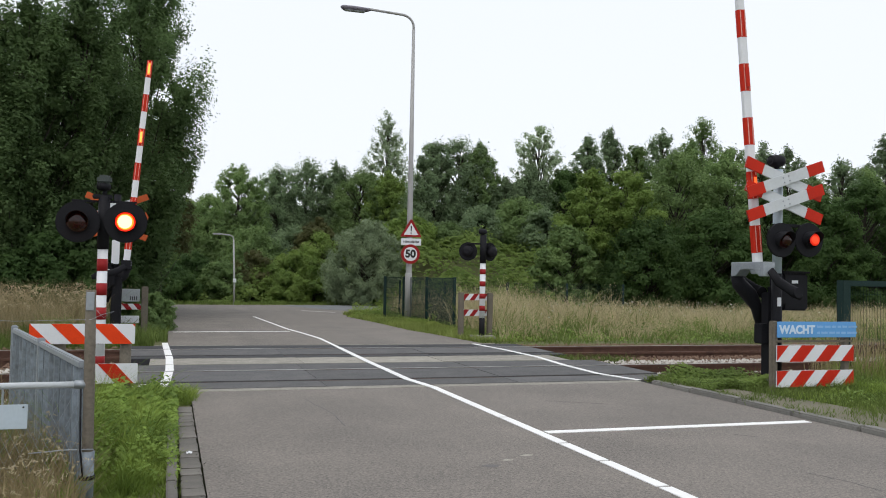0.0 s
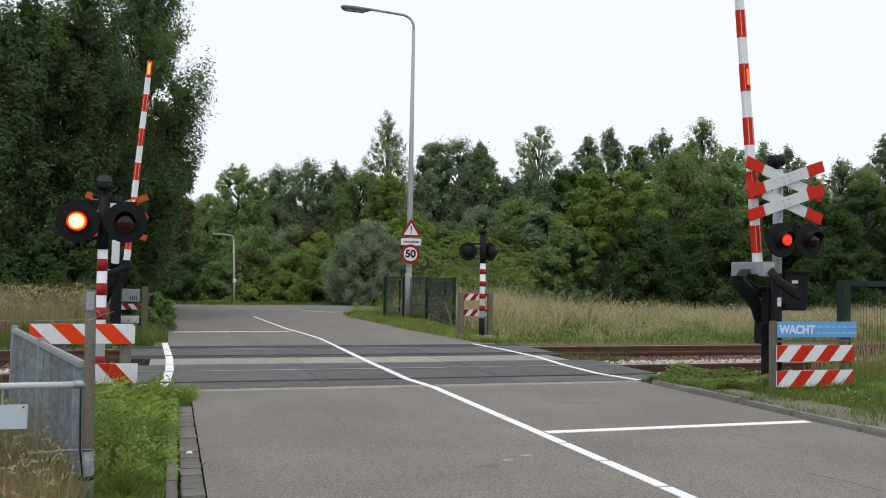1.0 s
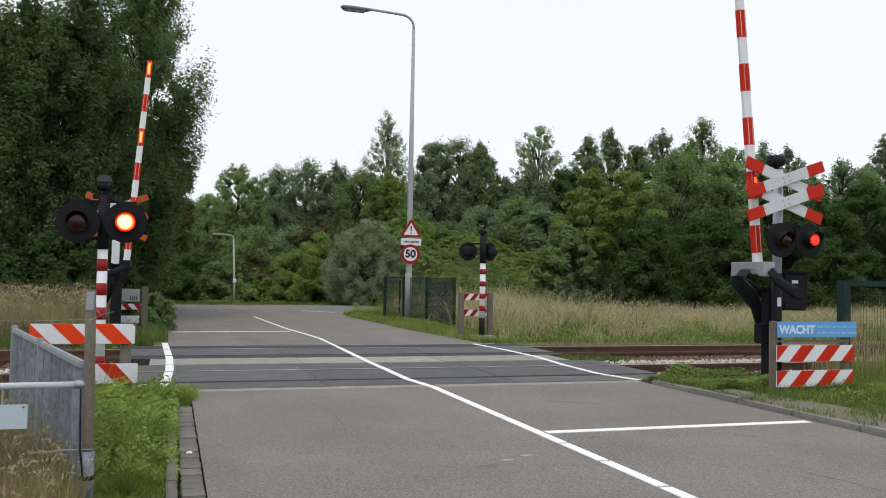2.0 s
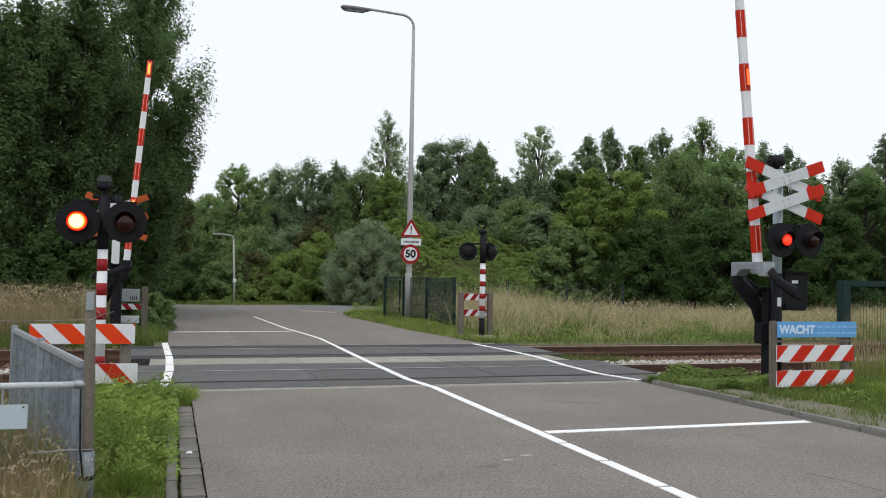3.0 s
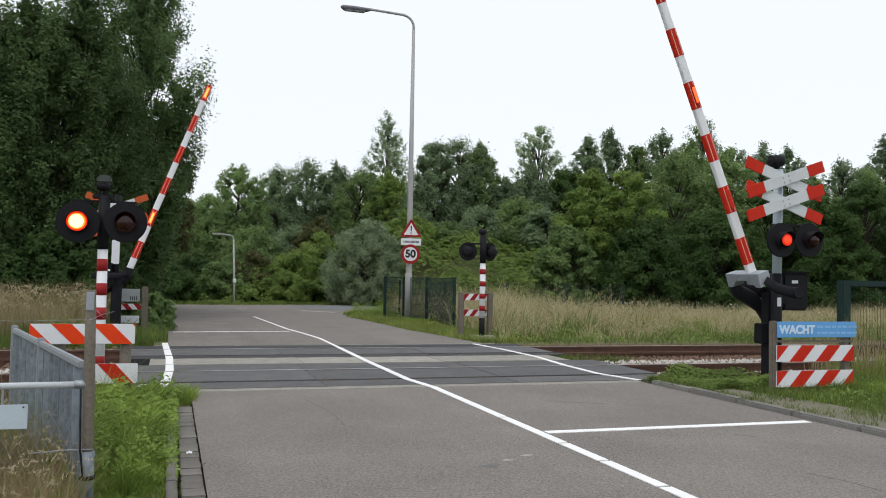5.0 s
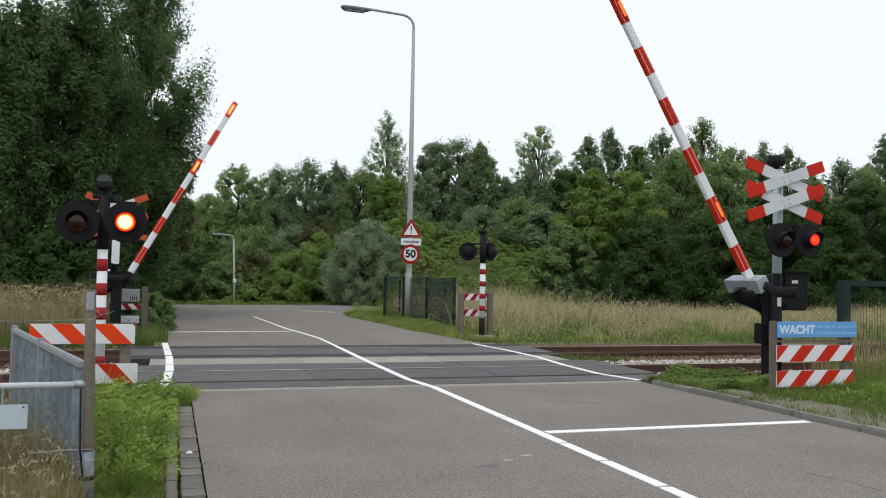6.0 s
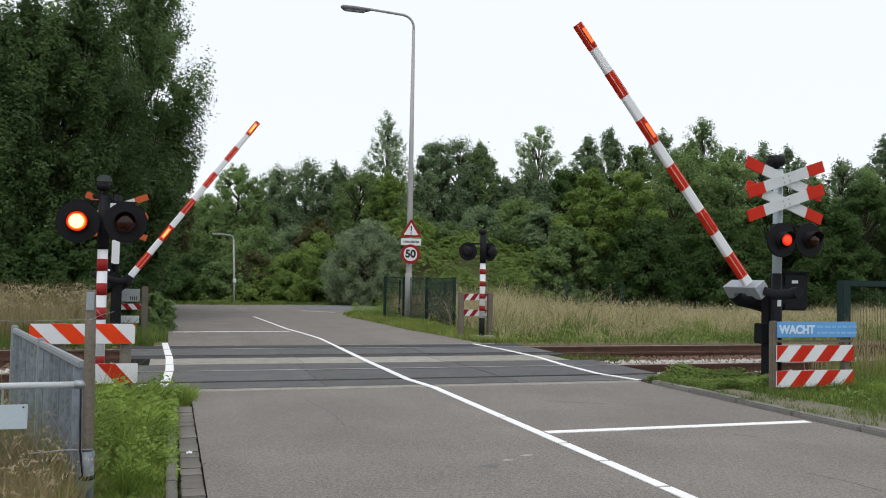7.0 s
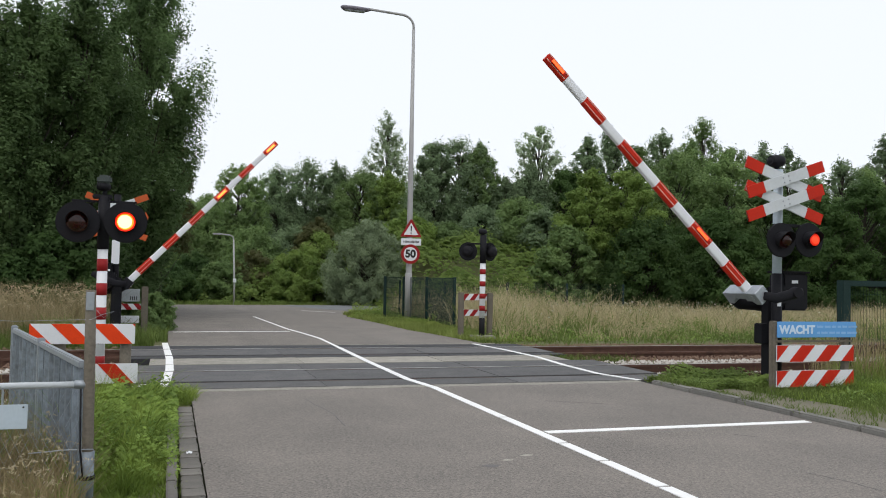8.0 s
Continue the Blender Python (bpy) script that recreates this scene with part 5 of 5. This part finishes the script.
def build_grass():
    rng = np.random.default_rng(21)
    # dry meadow beyond the tracks: tufts of bent stalks, tallest beside the far signal
    m = 3000
    cx, cy = rng.uniform(7.9, 42, m), rng.uniform(19.8, 33.5, m)
    edge = np.interp(cy, (19.8, 21.5, 25.3, 29.8, 33.5), (8.2, 8.5, 8.75, 8.4, 8.6))
    keep = cx > edge
    cx, cy = cx[keep], cy[keep]
    m = len(cx)
    pt = patchy(rng, cx, cy, 0.6) * 0.6 + patchy(rng, cx + 3, cy * 1.3, 1.7) * 0.4
    hay = pt + rng.normal(0, 0.16, m) > 0.4 - 0.34 * smooth(22.5, 27, cy)
    tuft_h = (0.3 + 0.62 * np.clip(pt, 0, 1)) * rng.uniform(0.7, 1.3, m) * (0.35 + 0.65 * smooth(19.8, 24, cy)) * (1.62 - 0.7 * smooth(10, 16, cx))
    own = np.repeat(np.arange(m), 24)
    n = len(own)
    x, y = cx[own] + rng.normal(0, 0.16, n), cy[own] + rng.normal(0, 0.16, n)
    h = tuft_h[own] * rng.uniform(0.35, 1.25, n)
    dry = hay[own] & (rng.uniform(0, 1, n) < 0.9)
    grass("dry_meadow_grass", "tall pale dry meadow grass", rng, x[dry], y[dry], h[dry], rng.uniform(0.004, 0.01, dry.sum()), HAY, 0.8)
    grass("green_meadow_grass", "green tufts among the dry meadow grass", rng, x[~dry], y[~dry], h[~dry] * 0.9 + 0.06, rng.uniform(0.006, 0.013, (~dry).sum()), VERGE_GREEN, 1.0)
    k = rng.choice(np.flatnonzero(dry), 26000)
    c = np.stack([x[k] + rng.normal(0, 0.1, len(k)), y[k] + rng.normal(0, 0.1, len(k)), land(x[k], y[k]) + h[k] * rng.uniform(0.6, 1.1, len(k))], 1)
    ob = new("grass_seed_heads", leaf_mesh("grass_seed_heads", c, rng.normal(0, 0.6, (len(k), 3)) + np.array([0, -0.7, 0.5]), 0.06, HAY, rng, 0.4))
    tagged(ob, "pale seed heads over the dry meadow", "grass", kind="stuff")
    n = 12000
    x, y = rng.uniform(8, 36, n), rng.uniform(19.6, 32, n)
    k = patchy(rng, x + 5, y * 1.4, 0.8) * 0.6 + patchy(rng, x * 1.3, y + 2, 2.3) * 0.4 + rng.normal(0, 0.06, n)
    x, y, k = x[k > 0.6], y[k > 0.6], k[k > 0.6]
    c = np.stack([x, y, land(x, y) + 0.05 + 1.5 * (k - 0.5) * rng.uniform(0.1, 1.0, len(x))], 1)
    ob = new("meadow_weeds", leaf_mesh("meadow_weeds", c, np.tile((0, -0.3, 1.0), (len(x), 1)), 0.1, VERGE_GREEN, rng, 0.6))
    tagged(ob, "leafy weed clumps in the dry meadow", "weeds", kind="stuff")
    n = 13000
    x = rng.uniform(7.2, 42, n)
    y = 18.35 + 0.75 * smooth(8.8, 8.0, x) + 4.4 * rng.uniform(0, 1, n) ** 2.2
    grass("meadow_edge_grass", "green grass along the meadow edge", rng, x, y, 0.26 * patchy(rng, x, y, 1.2) * rng.uniform(0.3, 1.8, n) + 0.03, rng.uniform(0.006, 0.014, n), VERGE_GREEN, 1.2)
    n = 5000
    x, y = rng.uniform(7.6, 36, n), 19.3 + 2.6 * rng.uniform(0, 1, n) ** 1.6
    k = patchy(rng, x * 0.7, y * 1.6, 1.5) + rng.normal(0, 0.12, n)
    x, y, k = x[k > 0.5], y[k > 0.5], k[k > 0.5]
    c = np.stack([x, y, land(x, y) + 0.03 + 0.5 * (k - 0.42) * rng.uniform(0.1, 1.0, len(x))], 1)
    ob = new("meadow_weeds", leaf_mesh("meadow_weeds", c, np.tile((0, -0.3, 1.0), (len(x), 1)), 0.085, BRAMBLE, rng, 0.6))
    tagged(ob, "low green weeds along the front of the meadow", "weeds", kind="stuff")
    n = 260
    x, y = rng.uniform(9, 24, n), rng.uniform(24, 31, n)
    c = np.stack([x, y, land(x, y) + rng.uniform(0.35, 0.85, n)], 1)
    ob = new("white_umbels", leaf_mesh("white_umbels", c, np.tile((0, -0.3, 1.0), (n, 1)), 0.08, BLOSSOM, rng, 0.9))
    tagged(ob, "white flower heads among the dry grass", "wildflowers", kind="stuff")
    # dry grass on the left, beyond the tracks
    n = 22000
    x, y = rng.uniform(-14, -1.6, n), rng.uniform(19.4, 26, n)
    grass("dry_verge_grass", "tall pale dry grass before the poplars", rng, x, y, rng.uniform(0.5, 1.45, n), rng.uniform(0.003, 0.007, n), STRAW, 0.75)
    k = rng.choice(n, 5000)
    c = np.stack([x[k], y[k], land(x[k], y[k]) + rng.uniform(0.7, 1.25, len(k))], 1)
    ob = new("grass_seed_heads", leaf_mesh("grass_seed_heads", c, rng.normal(0, 0.6, (len(k), 3)) + np.array([0, -0.7, 0.5]), 0.065, STRAW, rng, 0.35))
    tagged(ob, "pale seed heads over the dry verge", "grass", kind="stuff")
    k = rng.choice(n, 420)
    plumes("grass_plumes", "feathery pale plumes over the dry verge", rng, x[k], y[k], land(x[k], y[k]) + rng.uniform(0.7, 1.2, len(k)), 0.28, PLUME, 0.05)
    n = 14000
    x, y = rng.uniform(-12, -0.3, n), 18.9 + 3 * rng.uniform(0, 1, n) ** 1.5
    grass("verge_grass", "short green grass beside the far track", rng, x, y, 0.4 * rng.uniform(0.3, 1.4, n) * (0.4 + patchy(rng, x, y, 1.3)), rng.uniform(0.005, 0.011, n), VERGE_GREEN, 0.9)
    # left of the far road and right of it
    n = 9000
    x, y = rng.uniform(-2.2, -0.05, n), rng.uniform(20, 35, n)
    grass("verge_grass", "green grass along the far road", rng, x, y, 0.24 * rng.uniform(0.3, 1.5, n) * (0.4 + patchy(rng, x, y, 1.5)), rng.uniform(0.006, 0.012, n), VERGE_GREEN, 0.8)
    n = 16000
    y = rng.uniform(19.6, 36, n)
    x = 6.55 + 0.35 * smooth(24, 20, y) + 0.35 * smooth(33, 36, y) * 3 + rng.uniform(0, 1, n) ** 1.3 * 2.2
    grass("verge_grass", "green grass on the verge of the far road", rng, x, y, 0.12 * rng.uniform(0.3, 1.6, n) * (0.5 + patchy(rng, x, y, 1.5)), rng.uniform(0.006, 0.012, n), FAR_GRASS, 0.8)
    n = 5200
    x, y = rng.uniform(6.5, 8.6, n), rng.uniform(26.5, 35, n)
    k = patchy(rng, x * 1.5, y, 1.4)
    ok = x > 6.55 + 0.9 * smooth(32.5, 35, y)
    c = np.stack([x, y, land(x, y) + 0.03 + (0.16 + 0.5 * smooth(31, 33, y)) * k * rng.uniform(0.1, 1.0, n) * smooth(6.5, 7.4, x)], 1)[ok]
    ob = new("verge_weeds", leaf_mesh("verge_weeds", c, np.tile((0, -0.4, 1.0), (len(c), 1)), 0.09, GRASS, rng, 0.6))
    tagged(ob, "yellow-green weeds on the corner of the verge", "weeds", kind="stuff")
    n = 12000
    x = rng.uniform(-8, 40, n)
    y = 43.4 + 0.115 * np.maximum(x, 0) + rng.uniform(0.1, 3.4, n)
    grass("bank_foot_grass", "fresh green grass along the far side of the junction", rng, x, y, 0.2 * rng.uniform(0.4, 1.3, n), rng.uniform(0.008, 0.016, n), VERGE_GREEN)
    # near verge, left
    n = 20000
    x, y = rng.uniform(-0.8, 0.1, n), rng.uniform(5.0, 11.0, n)
    k = 0.5 * patchy(rng, x, y, 3.0) + 0.5 * patchy(rng, x + 2, y, 8.0)
    h = 0.34 * rng.uniform(0.25, 1.25, n) * (0.3 + 0.7 * smooth(0.1, -0.25, x)) * (0.08 + 2.0 * k ** 2.0) * (0.45 + 0.55 * smooth(5.4, 7.4, y))
    grass("verge_grass", "lush green grass on the near verge", rng, x, y, h, rng.uniform(0.0025, 0.0055, n), GRASS, 1.2)
    n = 10000
    x, y = rng.uniform(-0.78, 0.1, n), 6.4 + 4.6 * rng.uniform(0, 1, n) ** 0.7
    k = patchy(rng, x, y, 4.2) * 0.5 + patchy(rng, x * 1.7 + 1, y * 1.3, 6.0) * 0.5 + rng.normal(0, 0.08, n)
    x, y, k = x[k > 0.48], y[k > 0.48], k[k > 0.48]
    c = np.stack([x, y, land(x, y) + 0.06 + 0.62 * (k - 0.35) * rng.uniform(0.2, 1.0, len(x)) * (0.4 + 0.6 * smooth(0.1, -0.3, x))], 1)
    size = 0.035 + 0.04 * smooth(8, 10, y)
    ob = new("broadleaf_weeds", leaf_mesh("broadleaf_weeds", c, np.tile((0, -0.35, 1.0), (len(x), 1)), size, WEED, rng, 0.7))
    tagged(ob, "broad-leaved green weeds on the near verge", "weeds", kind="stuff")
    spots, ways, sizes = [], [], []
    for cx, cy, count, top in ((-0.62, 8.1, 46, 0.34), (-0.5, 9.0, 60, 0.4), (-0.68, 9.5, 40, 0.36), (-0.3, 9.9, 46, 0.3), (-0.42, 7.2, 30, 0.22), (-0.1, 10.6, 70, 0.42), (0.05, 10.9, 40, 0.3)):
        far = rng.uniform(0, 1, count) ** 0.6 * 0.22
        ang = rng.uniform(0, 2 * math.pi, count)
        x, y = cx + far * np.cos(ang), cy + far * np.sin(ang)
        spots.append(np.stack([x, y, land(x, y) + top * (1 - 2.2 * far) * rng.uniform(0.35, 1.0, count) + 0.03], 1))
        ways.append(np.stack([np.cos(ang) * 0.6, np.sin(ang) * 0.6 - 0.3, np.ones(count)], 1))
        sizes.append(np.full(count, 0.085 if cy < 10 else 0.065))
    ob = new("dock_leaves", leaf_mesh("dock_leaves", np.concatenate(spots), np.concatenate(ways), np.concatenate(sizes), WEED, rng, 0.6))
    tagged(ob, "clumps of broad green dock leaves on the verge", "weeds", kind="stuff")
    n = 1500
    x, y = rng.uniform(-0.15, 0.32, n), rng.uniform(10.4, 11.25, n)
    grass("verge_grass", "weeds spilling over the end of the gutter", rng, x, y, 0.13 * rng.uniform(0.35, 1.6, n), rng.uniform(0.003, 0.006, n), GRASS, 1.2)
    n = 700
    x, y = np.where(rng.uniform(0, 1, n) < 0.7, 0.275, 0.1) + rng.normal(0, 0.009, n), rng.uniform(4.6, 10.2, n)
    ob = grass("gutter_moss", "dark moss and tiny weeds in the joint of the gutter", rng, x, y, rng.uniform(0.048, 0.062, n), rng.uniform(0.004, 0.01, n), MOSS, 0.5)
    n = 5200
    x, y = rng.uniform(-2.2, -0.52, n), rng.uniform(4.6, 7.0, n)
    grass("dry_verge_grass", "dry straw-coloured grass below the pipe rail", rng, x, y, rng.uniform(0.12, 0.5, n), rng.uniform(0.002, 0.005, n), OLD_HAY, 0.7)
    k = rng.choice(n, 150)
    plumes("grass_plumes", "feathery pale plumes over the dry grass", rng, x[k], y[k], land(x[k], y[k]) + rng.uniform(0.2, 0.5, len(k)), 0.13, PLUME, 0.022)
    k = rng.choice(n, 200)
    c = np.stack([x[k], y[k], land(x[k], y[k]) + rng.uniform(0.2, 0.55, len(k))], 1)
    ob = new("grass_seed_heads", leaf_mesh("grass_seed_heads", c, rng.normal(0, 1, (len(k), 3)), 0.06, HAY, rng, 0.13))
    tagged(ob, "drooping seed heads of the dry grass", "grass", kind="stuff")
    n = 5000
    x, y = rng.uniform(-3.2, -0.7, n), rng.uniform(5, 11, n)
    grass("verge_grass", "green grass behind the pipe rail", rng, x[:2000], y[:2000], 0.3 * rng.uniform(0.4, 1.3, 2000), rng.uniform(0.003, 0.006, 2000), VERGE_GREEN, 0.5)
    grass("dry_verge_grass", "long bent dry grass along the sheet fence", rng, x[2000:], y[2000:], rng.uniform(0.15, 0.55, 3000), rng.uniform(0.002, 0.004, 3000), OLD_HAY, 0.9)
    n = 700
    x, y = 7.35 + rng.uniform(0, 1, n) ** 1.6 * 1.6, rng.normal(15.1, 0.28, n)
    ob = grass("verge_grass", "thin tufts growing at the end of the crossing deck", rng, x, y, rng.uniform(0.05, 0.18, n), rng.uniform(0.004, 0.008, n), VERGE_GREEN, 0.9)
    ob.location.z = 0.24
    # near verge, right
    n = 15000
    x = rng.uniform(7.0, 15, n)
    y = rng.uniform(8.0, 11.2, n)
    ok = y > 10.9 - 1.5 * (x - 7.0) * 0.9
    ok &= ~((x < 7.5) & (y < 8.6))
    x, y = x[ok], y[ok]
    grass("verge_grass", "green grass round the striped planks", rng, x, y, 0.16 * rng.uniform(0.3, 1.5, len(x)) * (0.4 + 0.9 * patchy(rng, x, y, 2.0)), rng.uniform(0.003, 0.007, len(x)), VERGE_GREEN, 0.9)
    n = 4200
    x, y = rng.uniform(8.0, 11.5, n), rng.uniform(8.7, 9.75, n)
    k = patchy(rng, x, y, 2.6)
    grass("verge_grass", "fresh long grass before the striped planks", rng, x, y, 0.1 + 0.24 * k * rng.uniform(0.4, 1.3, n) * smooth(7.9, 8.8, x), rng.uniform(0.003, 0.006, n), GRASS, 0.9)
    n = 1500
    y = 11.2 - 4.2 * rng.uniform(0, 1, n) ** 1.8
    x = 6.98 + rng.normal(0, 0.07, n)
    ok = patchy(rng, x * 3, y * 2, 1.6) > 0.45
    ob = grass("verge_grass", "grass creeping over the kerb", rng, x[ok], y[ok], rng.uniform(0.03, 0.12, ok.sum()), rng.uniform(0.003, 0.006, ok.sum()), VERGE_GREEN, 1.3)
    ob.location.z = 0.07
    n = 9000
    x, y = rng.uniform(6.98, 9.4, n), rng.uniform(4.5, 10.4, n)
    k = patchy(rng, x, y, 2.2) + rng.normal(0, 0.15, n) + 0.4 * (x - 7.4) > 0.42
    x, y = x[k], y[k]
    ob = grass("verge_grass", "thin grass tufts on the sandy verge", rng, x, y, 0.1 * rng.uniform(0.4, 1.5, len(x)), rng.uniform(0.003, 0.006, len(x)), VERGE_GREEN, 0.9)
    ob.location.z = 0.08
    n = 8000
    x, y = rng.uniform(6.95, 8.35, n), rng.uniform(9.9, 11.35, n)
    k = patchy(rng, x, y, 2.0)
    c = np.stack([x, y, land(x, y) + 0.06 + 0.32 * np.clip(k, 0.2, 1) * rng.uniform(0.2, 1.0, n) * smooth(6.9, 7.5, x)], 1)
    ob = new("broadleaf_weeds", leaf_mesh("broadleaf_weeds", c, np.tile((0, -0.35, 1.0), (n, 1)), 0.052, VERGE_WEED, rng, 0.75))
    tagged(ob, "broad-leaved green weeds before the track", "weeds", kind="stuff")
    n = 5000
    x, y = rng.uniform(8.0, 12.5, n), rng.uniform(8.3, 10.4, n)
    k = patchy(rng, x, y, 2.4) + rng.normal(0, 0.1, n)
    x, y, k = x[k > 0.45], y[k > 0.45], k[k > 0.45]
    c = np.stack([x, y, land(x, y) + 0.05 + 0.3 * (k - 0.4) * rng.uniform(0.2, 1.0, len(x))], 1)
    ob = new("broadleaf_weeds", leaf_mesh("broadleaf_weeds", c, np.tile((0, -0.35, 1.0), (len(x), 1)), 0.055, VERGE_WEED, rng, 0.6))
    tagged(ob, "leafy green weeds round the striped planks", "weeds", kind="stuff")
    n = 9000
    x, y = rng.uniform(10.4, 17, n), rng.uniform(11.4, 14.6, n)
    x, y = x[y < 11.9], y[y < 11.9]
    grass("tall_reeds", "tall pale reeds behind the mesh fence", rng, x, y, rng.uniform(0.5, 1.5, len(x)), rng.uniform(0.004, 0.009, len(x)), STRAW, 0.3)
    x, y = rng.uniform(10.3, 16, 1600), rng.uniform(11.0, 11.95, 1600)
    grass("verge_grass", "long green grass at the foot of the mesh fence", rng, x, y, rng.uniform(0.15, 0.6, len(x)), rng.uniform(0.004, 0.009, len(x)), FAR_GRASS, 0.6)


build_trees()
bramble_bank()
build_grass()


# ---- motions: the arms come down, the lamps flash in turn ----
def motions():
    turn_by = [(0.0, 0.0), (3.1, 0.0), (3.3, 0.8), (3.5, 2.5), (3.75, 5.6), (4.0, 8.6), (4.25, 10.6), (4.5, 12.5), (5.0, 16.5), (5.5, 20.5), (6.0, 24.6), (6.5, 28.5), (7.0, 32.5), (7.5, 36.1), (8.0, 40.0)]
    for arm, side, at in ARMS:
        k = 1.031 if side < 0 else 0.978
        walk(arm, [(t, pose(*at, 0, side * k * a, 0)) for t, a in turn_by])
    # thirtieths of a second at which the lamps begin to change over: about every third of a second, the first lamp lit a little longer
    change = [3, 15, 24, 36, 45, 56, 64, 75, 84, 96, 102, 114, 123, 135, 144, 155, 163, 174, 183, 195, 201, 213, 222, 234]
    for lens, first, at in LENSES:
        base = at if isinstance(at, Matrix) else pose(*at)
        axis_turn = 0.0 if not first else 180.0          # the second lamp is lit at the start
        rows = [(0.0, base @ pose(0, 0, 0, 0, 0, axis_turn))]
        for f0 in change:
            rows.append((f0 / FPS, base @ pose(0, 0, 0, 0, 0, axis_turn)))
            for i in (1, 2, 3):
                rows.append(((f0 + i) / FPS, base @ pose(0, 0, 0, 0, 0, axis_turn + 60 * i)))
            axis_turn += 180.0
        rows.append((8.0, base @ pose(0, 0, 0, 0, 0, axis_turn)))
        walk(lens, rows)


motions()
